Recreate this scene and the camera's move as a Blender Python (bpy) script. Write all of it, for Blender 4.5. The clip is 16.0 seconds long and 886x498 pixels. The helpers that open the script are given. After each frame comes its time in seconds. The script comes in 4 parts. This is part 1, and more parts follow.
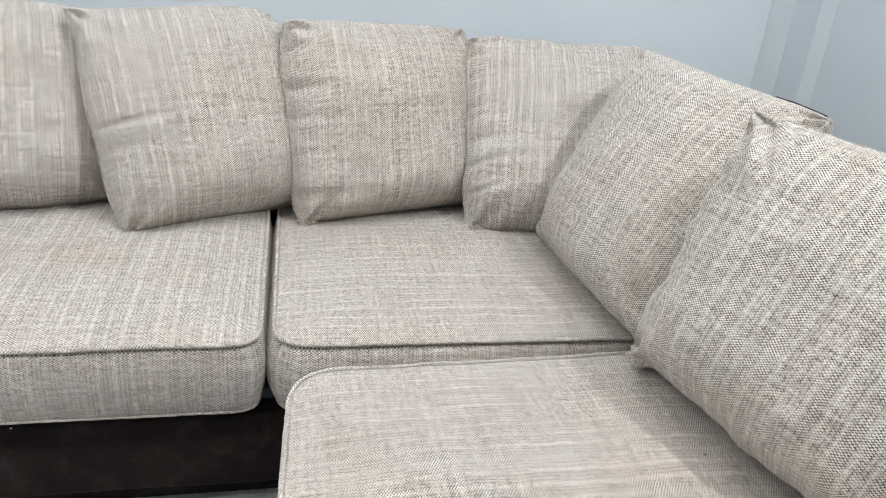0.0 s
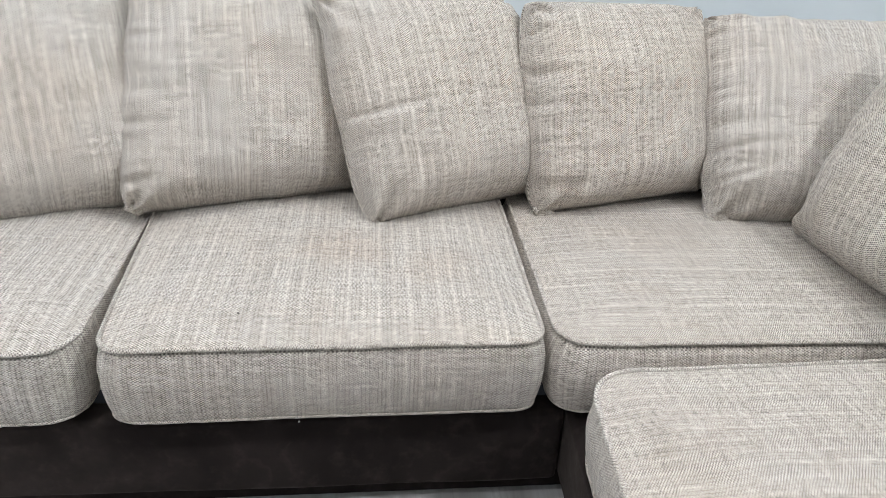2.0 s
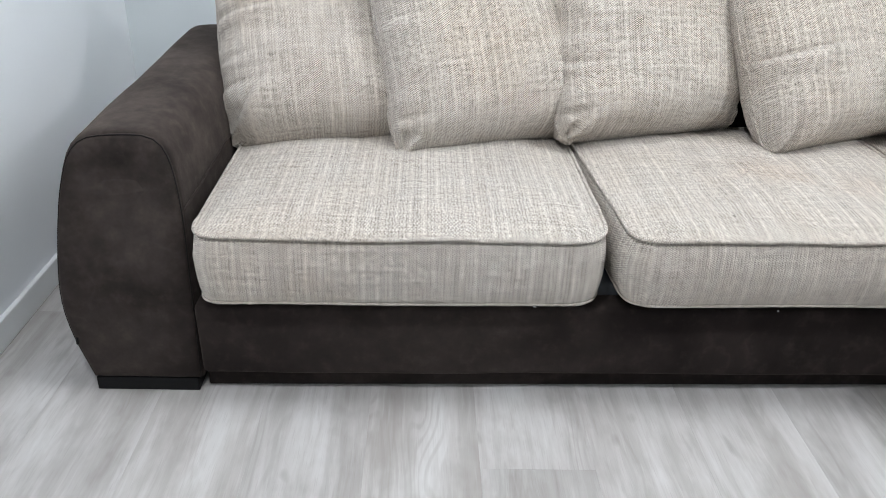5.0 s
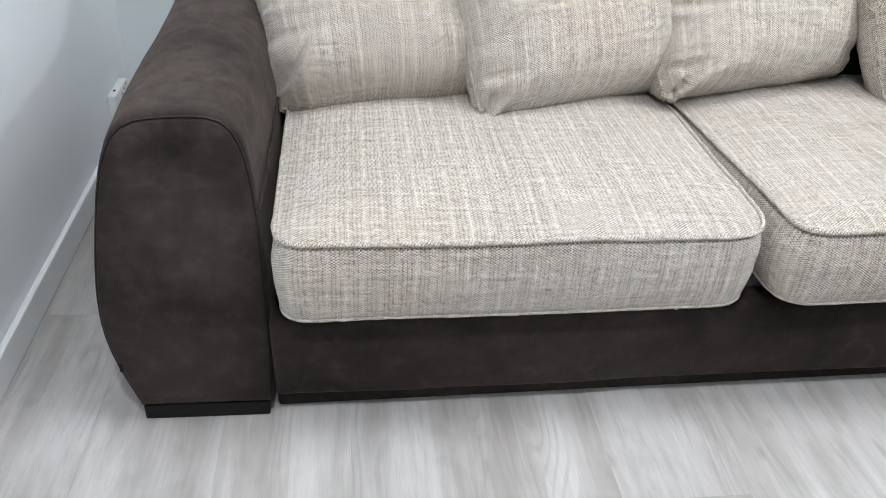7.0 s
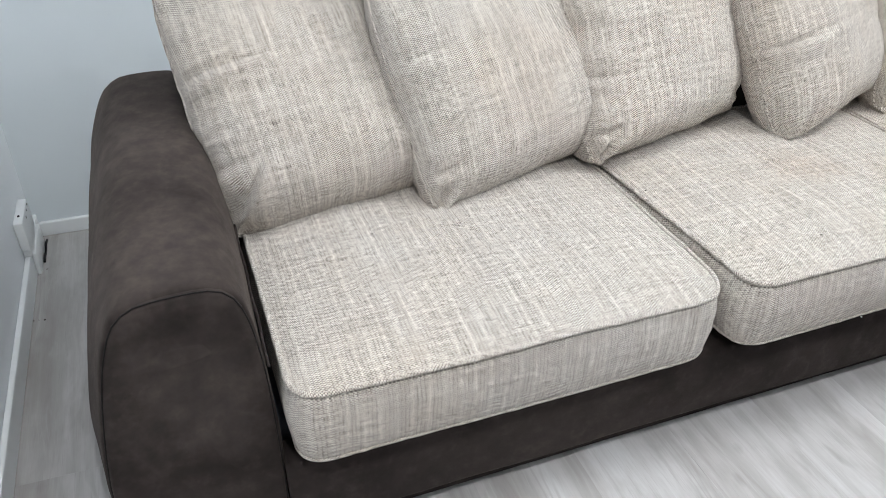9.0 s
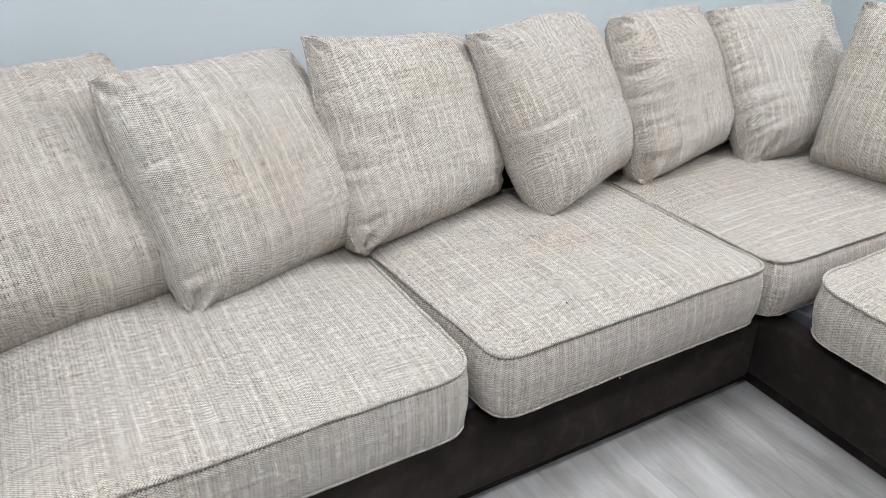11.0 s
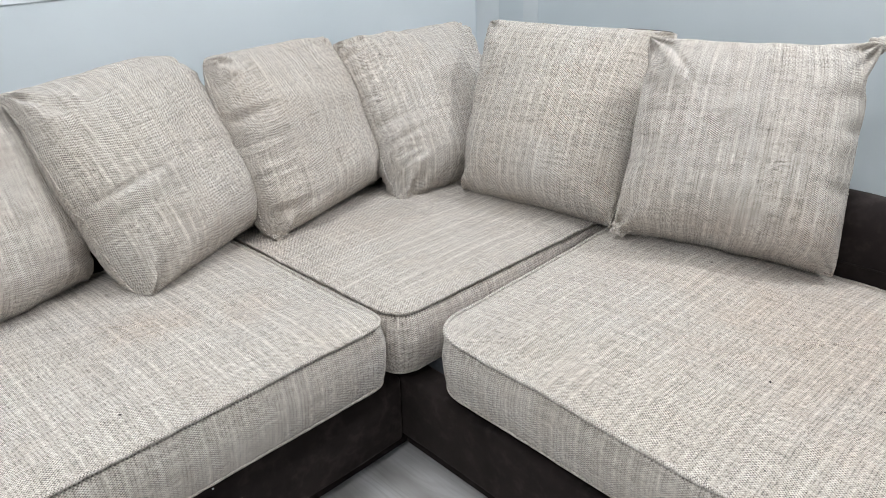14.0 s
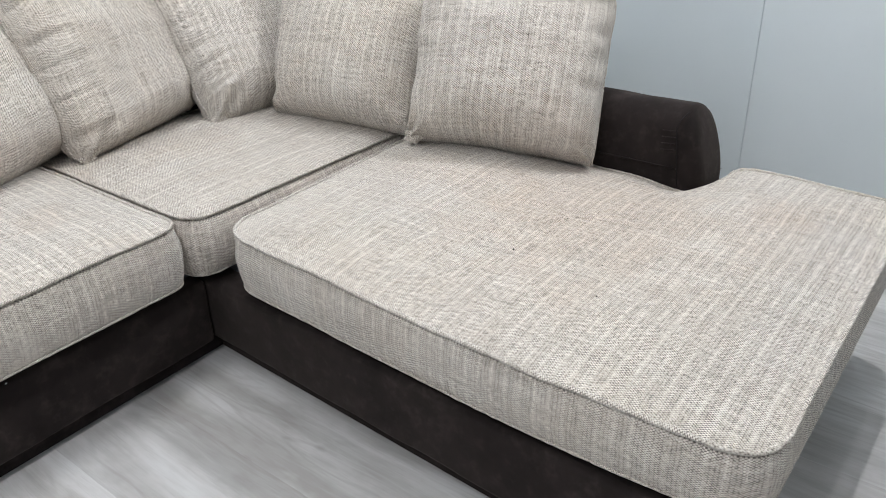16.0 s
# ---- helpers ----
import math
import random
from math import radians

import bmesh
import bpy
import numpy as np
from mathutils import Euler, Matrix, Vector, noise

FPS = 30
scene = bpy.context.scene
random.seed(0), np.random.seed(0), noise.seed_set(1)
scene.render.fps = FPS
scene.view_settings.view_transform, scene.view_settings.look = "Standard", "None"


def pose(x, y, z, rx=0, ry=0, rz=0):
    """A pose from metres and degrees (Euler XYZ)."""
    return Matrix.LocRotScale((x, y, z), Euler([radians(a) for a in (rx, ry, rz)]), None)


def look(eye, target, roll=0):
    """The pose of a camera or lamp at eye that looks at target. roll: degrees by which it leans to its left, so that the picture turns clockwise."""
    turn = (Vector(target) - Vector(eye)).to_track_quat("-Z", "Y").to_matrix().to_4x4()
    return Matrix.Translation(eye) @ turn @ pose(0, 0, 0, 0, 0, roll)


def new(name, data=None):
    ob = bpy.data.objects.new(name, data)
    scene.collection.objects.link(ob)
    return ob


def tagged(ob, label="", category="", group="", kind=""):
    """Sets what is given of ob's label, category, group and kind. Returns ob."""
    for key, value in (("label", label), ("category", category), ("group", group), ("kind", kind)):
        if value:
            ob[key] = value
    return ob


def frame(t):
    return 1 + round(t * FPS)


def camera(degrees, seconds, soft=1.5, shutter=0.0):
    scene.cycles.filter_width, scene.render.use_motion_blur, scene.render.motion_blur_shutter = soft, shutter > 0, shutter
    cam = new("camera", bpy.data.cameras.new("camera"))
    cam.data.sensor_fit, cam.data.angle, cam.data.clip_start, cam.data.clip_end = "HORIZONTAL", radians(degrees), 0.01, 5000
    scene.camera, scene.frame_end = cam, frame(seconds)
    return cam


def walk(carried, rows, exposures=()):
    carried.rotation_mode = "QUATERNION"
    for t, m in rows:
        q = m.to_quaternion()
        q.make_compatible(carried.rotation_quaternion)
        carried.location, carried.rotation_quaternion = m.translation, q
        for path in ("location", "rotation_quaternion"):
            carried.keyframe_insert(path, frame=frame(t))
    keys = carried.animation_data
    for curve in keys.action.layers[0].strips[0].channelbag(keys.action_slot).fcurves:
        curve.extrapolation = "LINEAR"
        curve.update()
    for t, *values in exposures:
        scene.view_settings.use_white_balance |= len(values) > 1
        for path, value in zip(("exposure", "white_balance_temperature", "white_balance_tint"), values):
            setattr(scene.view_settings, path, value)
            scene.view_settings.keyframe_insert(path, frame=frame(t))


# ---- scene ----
cam = camera(59.1, 16.0, soft=0.9)
PATH = [
    (0, (-0.026, -1.356, 1.253), (0.347, 0.417, 0.407), 5.2),
    (0.5, (-0.161, -1.343, 1.253), (0.153, 0.438, 0.398), 4.8),
    (1, (-0.25, -1.331, 1.252), (0.005, 0.449, 0.376), 4.2),
    (1.5, (-0.314, -1.294, 1.241), (-0.101, 0.482, 0.347), 3.6),
    (2, (-0.403, -1.241, 1.231), (-0.236, 0.533, 0.322), 2.6),
    (2.5, (-0.52, -1.254, 1.244), (-0.377, 0.516, 0.323), 1.9),
    (3, (-0.717, -1.312, 1.246), (-0.588, 0.452, 0.311), 1.7),
    (3.5, (-0.876, -1.375, 1.23), (-0.743, 0.393, 0.303), 1.8),
    (4, (-0.997, -1.475, 1.238), (-0.903, 0.288, 0.3), 1.4),
    (4.5, (-1.153, -1.52, 1.228), (-1.066, 0.246, 0.293), 1.8),
    (5, (-1.343, -1.51, 1.155), (-1.282, 0.261, 0.228), 2.1),
    (5.2, (-1.426, -1.492, 1.119), (-1.353, 0.271, 0.178), 2.6),
    (7.3, (-1.747, -1.099, 1.143), (-1.467, 0.525, 0.011), 3.4),
    (7.5, (-1.805, -1.069, 1.186), (-1.486, 0.539, 0.041), 3.2),
    (8, (-1.902, -1.027, 1.262), (-1.494, 0.552, 0.105), 2.4),
    (8.5, (-1.936, -1.021, 1.326), (-1.436, 0.54, 0.18), 1.8),
    (8.7, (-1.927, -1.02, 1.34), (-1.396, 0.538, 0.204), 1.5),
    (10.8, (-1.656, -1.15, 1.349), (-0.826, 0.417, 0.425), 0.1),
    (11, (-1.627, -1.159, 1.341), (-0.762, 0.402, 0.44), 0.2),
    (11.5, (-1.525, -1.204, 1.335), (-0.596, 0.345, 0.477), 0.1),
    (12, (-1.435, -1.233, 1.348), (-0.434, 0.282, 0.51), 0.2),
    (12.5, (-1.349, -1.217, 1.334), (-0.263, 0.248, 0.514), -0.0),
    (13, (-1.21, -1.168, 1.312), (-0.055, 0.246, 0.496), -0.6),
    (13.5, (-1.109, -1.153, 1.297), (0.104, 0.209, 0.475), -1.4),
    (14, (-1.039, -1.227, 1.288), (0.222, 0.085, 0.459), -1.7),
    (14.5, (-0.993, -1.323, 1.278), (0.311, -0.067, 0.427), -2.0),
    (15, (-0.966, -1.437, 1.257), (0.371, -0.23, 0.388), -2.3),
    (15.5, (-0.984, -1.497, 1.238), (0.384, -0.345, 0.343), -2.2),
    (16, (-1.0, -1.571, 1.218), (0.383, -0.466, 0.287), -1.8),
]
EXPOSURES = [(0, -0.03), (3.0, -0.02), (4.0, 0.06), (4.5, 0.08), (5, 0.12), (7.5, 0.24), (8.5, 0.22), (11, 0.02), (13, -0.03), (15, -0.01), (16, 0.04)]
from mathutils.bvhtree import BVHTree

walk(cam, [(t, look(eye, target, roll)) for t, eye, target, roll in PATH], EXPOSURES)

# ---- world and lights ----
ROOM_L, ROOM_R, ROOM_BACK, ROOM_FRONT, CEIL = -2.42, 1.66, 1.32, -5.2, 2.6
LAMP_COLOUR = (0.95, 0.965, 1.0)
world = bpy.data.worlds.new("world")
scene.world = world
world.use_nodes = True
world.node_tree.nodes["Background"].inputs[0].default_value = (0.85, 0.93, 1.0, 1)
world.node_tree.nodes["Background"].inputs[1].default_value = 0.05


def downlight(x, y, watts, cone, blend):
    data = bpy.data.lights.new("downlight", "SPOT")
    data.energy, data.color, data.shadow_soft_size = watts, LAMP_COLOUR, 0.03
    data.spot_size, data.spot_blend = radians(cone), blend
    ob = new("downlight_lamp", data)
    ob.matrix_world = pose(x, y, CEIL - 0.035)
    return ob


def fill_light(x, y, sx, sy, watts):
    data = bpy.data.lights.new("panel", "AREA")
    data.shape, data.size, data.size_y = "RECTANGLE", sx, sy
    data.energy, data.color = watts, LAMP_COLOUR
    ob = new("fill_lamp", data)
    ob.matrix_world = pose(x, y, CEIL - 0.03)
    return ob


DOWNLIGHTS = ((-1.70, -1.24, 82, 160, 1.0), (1.36, -1.02, 92, 172, 0.12))
# panels are added out of view for soft fill from overhead
FILL_PANELS = ((-1.2, 0.0, 1.2, 0.6, 8), (0.3, -0.1, 1.2, 0.6, 11), (-0.4, -3.6, 1.2, 0.6, 2))
for lx, ly, w, cone, blend in DOWNLIGHTS:
    downlight(lx, ly, w, cone, blend)
for lx, ly, sx, sy, w in FILL_PANELS:
    fill_light(lx, ly, sx, sy, w)


# ---- materials ----
class Nodes:
    """Short forms for node trees."""

    def __init__(self, name):
        self.mat = bpy.data.materials.new(name)
        self.mat.use_nodes = True
        self.tree = self.mat.node_tree
        self.bsdf = self.tree.nodes["Principled BSDF"]

    def add(self, kind, **inputs):
        node = self.tree.nodes.new("ShaderNode" + kind)
        for key, value in inputs.items():
            self.feed(node.inputs[key.replace("_", " ")], value)
        return node

    def feed(self, socket, value):
        if isinstance(value, bpy.types.NodeSocket):
            self.tree.links.new(value, socket)
        else:
            socket.default_value = value

    def math(self, op, a, b=0.0, c=None, clamp=False):
        node = self.tree.nodes.new("ShaderNodeMath")
        node.operation, node.use_clamp = op, clamp
        for n, v in enumerate((a, b) if c is None else (a, b, c)):
            self.feed(node.inputs[n], v)
        return node.outputs[0]

    def mix(self, factor, a, b, blend="MIX"):
        node = self.tree.nodes.new("ShaderNodeMix")
        node.data_type, node.blend_type = "RGBA", blend
        self.feed(node.inputs[0], factor)
        self.feed(node.inputs[6], a)
        self.feed(node.inputs[7], b)
        return node.outputs[2]

    def noise(self, vector, scale, detail=2.0, rough=0.5):
        return self.add("TexNoise", Vector=vector, Scale=scale, Detail=detail, Roughness=rough).outputs["Fac"]

    def span(self, value, a, b, c=0.0, d=1.0):
        node = self.add("MapRange")
        node.clamp = True
        for n, v in enumerate((value, a, b, c, d)):
            self.feed(node.inputs[n], v)
        return node.outputs[0]

    def combine(self, x, y, z=0.0):
        return self.add("CombineXYZ", X=x, Y=y, Z=z).outputs[0]

    def bump(self, height, strength, distance, normal=None):
        node = self.add("Bump", Height=height, Strength=strength, Distance=distance)
        if normal:
            self.feed(node.inputs["Normal"], normal)
        return node.outputs[0]


def rgb(r, g, b):
    return (r, g, b, 1.0)


def fabric_material(name, gap_dark, looseness, thread_lift):
    """Chenille: narrow knitted ribs along v with dark gaps between the stitches, thin light threads, faint stains."""
    n = Nodes(name)
    uv = n.add("UVMap").outputs[0]
    rand = n.add("ObjectInfo").outputs["Random"]
    shift = n.math("MULTIPLY", rand, 37.0)
    xyz = n.add("SeparateXYZ", Vector=uv)
    u, v = xyz.outputs[0], xyz.outputs[1]
    us = n.math("ADD", u, shift)

    def grain_at(su, sv, z, detail=2.0, rough=0.5):
        return n.noise(n.combine(n.math("MULTIPLY", us, su), n.math("MULTIPLY", v, sv), z), 1.0, detail, rough)

    warp = n.math("MULTIPLY", n.math("SUBTRACT", grain_at(18.0, 18.0, 3.0), 0.5), 0.005)
    uw = n.math("ADD", us, warp)
    turn = n.math("DIVIDE", uw, COLUMN)
    cell = n.math("FLOOR", turn)
    white = n.add("TexWhiteNoise")
    white.noise_dimensions = "1D"
    n.feed(white.inputs["W"], cell)
    tint = n.add("SeparateColor", Color=white.outputs["Color"])
    # stitches: each rib has two legs, whose rows stand half a row apart
    wob = n.math("MULTIPLY", n.math("SUBTRACT", grain_at(22.0, 30.0, 5.0, 2.0), 0.5), 1.5)
    leg = n.math("FLOOR", n.math("MULTIPLY", turn, 2.0))
    parity = n.math("MULTIPLY", n.math("FLOORED_MODULO", leg, 2.0), 0.5)
    ribs = n.math("COSINE", n.math("MULTIPLY", turn, 2 * math.pi))
    rows = n.math("COSINE", n.math("MULTIPLY", n.math("ADD", n.math("ADD", n.math("DIVIDE", v, ROW_PITCH), parity), wob), 2 * math.pi))
    dash = n.span(rows, -0.05, 0.8)
    fuzz = n.math("SUBTRACT", grain_at(260.0, 260.0, 1.0, 2.0, 0.6), 0.5)
    coarse = n.math("SUBTRACT", grain_at(75.0, 120.0, 7.0, 2.0, 0.6), 0.5)
    patch = n.math("SUBTRACT", grain_at(30.0, 16.0, 2.0, 2.0), 0.5)
    # whole picks of thicker yarn run across, whole ribs run darker or lighter
    picks = n.math("SUBTRACT", grain_at(5.0, 95.0, 13.0, 2.0, 0.6), 0.5)
    open_weave = n.math("MULTIPLY", n.span(grain_at(26.0, 13.0, 17.0, 3.0), 0.34, 0.66, 0.35, 1.0), n.span(tint.outputs[0], 0.0, 1.0, 0.45, 1.0))
    gap = n.span(ribs, 0.1, 1.0)
    f = n.math("ADD", n.math("MULTIPLY", n.math("SUBTRACT", gap, 0.22), n.span(coarse, -0.15, 0.15, 0.2, 0.65)), n.math("MULTIPLY", n.math("SUBTRACT", dash, 0.40), n.math("MULTIPLY", open_weave, looseness)))
    f = n.math("ADD", f, n.math("MULTIPLY", fuzz, 2.5))
    f = n.math("ADD", f, n.math("MULTIPLY", coarse, 2.0))
    f = n.math("ADD", f, n.math("MULTIPLY", patch, 0.5))
    f = n.math("ADD", f, n.math("MULTIPLY", picks, 1.15))
    f = n.math("ADD", f, n.math("MULTIPLY", n.math("SUBTRACT", tint.outputs[1], 0.5), 0.22))
    # thin light thread among every four or five ribs
    strand = n.math("DIVIDE", n.math("ADD", uw, n.math("MULTIPLY", patch, 0.003)), THREAD_GAP)
    near = n.math("PINGPONG", strand, 0.5)
    run = grain_at(16.0, 9.0, 11.0, 2.0)
    thread = n.math("MULTIPLY", n.span(near, 0.07, 0.035), n.span(run, 0.33, 0.58, 0.2, 1.0))
    thread = n.math("MULTIPLY", thread, n.span(fuzz, 0.16, -0.02, 0.6, 1.0))
    f = n.math("SUBTRACT", f, n.math("MULTIPLY", thread, thread_lift))
    dark = n.span(f, 0.0, 1.05)
    lift = n.span(f, -0.08, -1.05)
    place = n.add("NewGeometry").outputs["Position"]
    big = n.noise(place, 3.3, 3.0)
    mid = n.noise(place, 14.0, 3.0)
    col = n.mix(lift, rgb(0.525, 0.476, 0.418), rgb(0.81, 0.765, 0.705))
    col = n.mix(n.math("MULTIPLY", dark, gap_dark), col, rgb(0.105, 0.089, 0.076))
    col = n.mix(n.math("MULTIPLY", n.span(big, 0.42, 0.68), 0.35), col, n.mix(1.0, col, rgb(0.99, 0.93, 0.865), "MULTIPLY"))
    col = n.mix(n.math("MULTIPLY", n.span(mid, 0.52, 0.75), 0.35), col, n.mix(1.0, col, rgb(0.91, 0.87, 0.83), "MULTIPLY"))
    # no two covers have quite the same tone
    col = n.mix(rand, col, n.mix(1.0, col, rgb(0.975, 0.957, 0.942), "MULTIPLY"))
    # worn and soiled spots
    soil = None
    for at, radius, depth in STAINS:
        d = n.add("VectorMath", Vector=place)
        d.operation = "DISTANCE"
        d.inputs[1].default_value = at
        reach = n.math("ADD", d.outputs["Value"], n.math("MULTIPLY", n.math("SUBTRACT", n.noise(place, 9.0, 4.0, 0.6), 0.5), radius * 1.5))
        one = n.span(reach, radius, radius * 0.35, 0.0, depth)
        soil = one if soil is None else n.math("MAXIMUM", soil, one)
    col = n.mix(soil, col, n.mix(1.0, col, rgb(0.86, 0.74, 0.65), "MULTIPLY"))
    n.feed(n.bsdf.inputs["Base Color"], col)
    n.feed(n.bsdf.inputs["Roughness"], 0.95)
    n.feed(n.bsdf.inputs["Specular IOR Level"], 0.15)
    n.feed(n.bsdf.inputs["Sheen Weight"], 0.2)
    n.feed(n.bsdf.inputs["Sheen Roughness"], 0.6)
    n.feed(n.bsdf.inputs["Normal"], n.bump(n.math("MULTIPLY", f, -1.0), 0.6, 0.0022))
    return n.mat


def suede_material():
    n = Nodes("brushed_suede")
    p = n.add("NewGeometry").outputs["Position"]
    cloud = n.noise(p, 9.0, 4.0, 0.6)
    brush = n.noise(n.add("VectorMath", Vector=p).outputs[0], 26.0, 3.0, 0.65)
    nap = n.noise(p, 900.0, 2.0)
    col = n.mix(n.span(cloud, 0.3, 0.72), rgb(0.0085, 0.0062, 0.0060), rgb(0.0230, 0.0172, 0.0164))
    col = n.mix(n.math("MULTIPLY", n.span(brush, 0.55, 0.8), 0.6), col, rgb(0.044, 0.034, 0.031))
    col = n.mix(n.math("MULTIPLY", nap, 0.25), col, rgb(0.018, 0.015, 0.014))
    swirl = n.noise(n.add("VectorMath", Vector=p).outputs[0], 11.0, 3.0, 0.55)
    strokes = n.math("MULTIPLY", n.span(n.math("ABSOLUTE", n.math("SUBTRACT", swirl, 0.52)), 0.055, 0.0), n.span(cloud, 0.48, 0.62))
    col = n.mix(n.math("MULTIPLY", strokes, 0.22), col, rgb(0.066, 0.054, 0.049))
    # paler, browner spots put the light on arm and left rail into the colour
    lit_mask = None
    for at, radius, depth in LIT_SPOTS:
        d = n.add("VectorMath", Vector=p)
        d.operation = "DISTANCE"
        d.inputs[1].default_value = at
        reach = n.math("ADD", d.outputs["Value"], n.math("MULTIPLY", n.math("SUBTRACT", n.noise(p, 7.0, 4.0, 0.65), 0.5), radius * 1.6))
        one = n.span(reach, radius, radius * 0.2, 0.0, depth)
        lit_mask = one if lit_mask is None else n.math("MAXIMUM", lit_mask, one)
    col = n.mix(lit_mask, col, n.mix(n.span(brush, 0.35, 0.7), rgb(0.058, 0.048, 0.045), rgb(0.088, 0.071, 0.061)))
    n.feed(n.bsdf.inputs["Base Color"], col)
    n.feed(n.bsdf.inputs["Roughness"], n.span(brush, 0.3, 0.8, 0.95, 0.75))
    n.feed(n.bsdf.inputs["Specular IOR Level"], 0.1)
    n.feed(n.bsdf.inputs["Sheen Weight"], 0.07)
    n.feed(n.bsdf.inputs["Sheen Tint"], rgb(1.0, 0.85, 0.75))
    n.feed(n.bsdf.inputs["Sheen Roughness"], 0.5)
    h = n.math("ADD", n.math("MULTIPLY", cloud, 1.0), n.math("MULTIPLY", nap, 0.08))
    n.feed(n.bsdf.inputs["Normal"], n.bump(h, 0.35, 0.006))
    return n.mat


def plain(name, colour, rough, spec=0.5, vary=0.12, scale=12.0, bump=0.0, bump_scale=300.0, metal=0.0):
    """Paint or plastic with a little unevenness at two scales."""
    n = Nodes(name)
    p = n.add("NewGeometry").outputs["Position"]
    a, b = n.noise(p, scale, 4.0), n.noise(p, scale * 9, 3.0)
    dark = rgb(*[c * (1 - vary) for c in colour])
    col = n.mix(n.span(a, 0.3, 0.7), dark, rgb(*colour))
    col = n.mix(n.math("MULTIPLY", n.span(b, 0.6, 0.8), 0.3), col, dark)
    n.feed(n.bsdf.inputs["Base Color"], col)
    n.feed(n.bsdf.inputs["Roughness"], n.span(a, 0.3, 0.7, rough * 0.9, min(1.0, rough * 1.1)))
    n.feed(n.bsdf.inputs["Specular IOR Level"], spec)
    n.feed(n.bsdf.inputs["Metallic"], metal)
    if bump:
        n.feed(n.bsdf.inputs["Normal"], n.bump(n.noise(p, bump_scale, 3.0), bump, 0.002))
    return n.mat


def wall_material(name, low, high):
    n = Nodes(name)
    p = n.add("NewGeometry").outputs["Position"]
    cloud, fine = n.noise(p, 1.7, 3.0), n.noise(p, 60.0, 3.0)
    col = n.mix(n.span(cloud, 0.3, 0.7), rgb(*low), rgb(*high))
    col = n.mix(n.math("MULTIPLY", n.span(fine, 0.62, 0.8), 0.25), col, n.mix(1.0, col, rgb(0.93, 0.93, 0.94), "MULTIPLY"))
    n.feed(n.bsdf.inputs["Base Color"], col)
    n.feed(n.bsdf.inputs["Roughness"], n.span(fine, 0.3, 0.7, 0.30, 0.40))
    n.feed(n.bsdf.inputs["Specular IOR Level"], 0.4)
    n.feed(n.bsdf.inputs["Normal"], n.bump(n.noise(p, 220.0, 3.0), 0.12, 0.0015))
    return n.mat


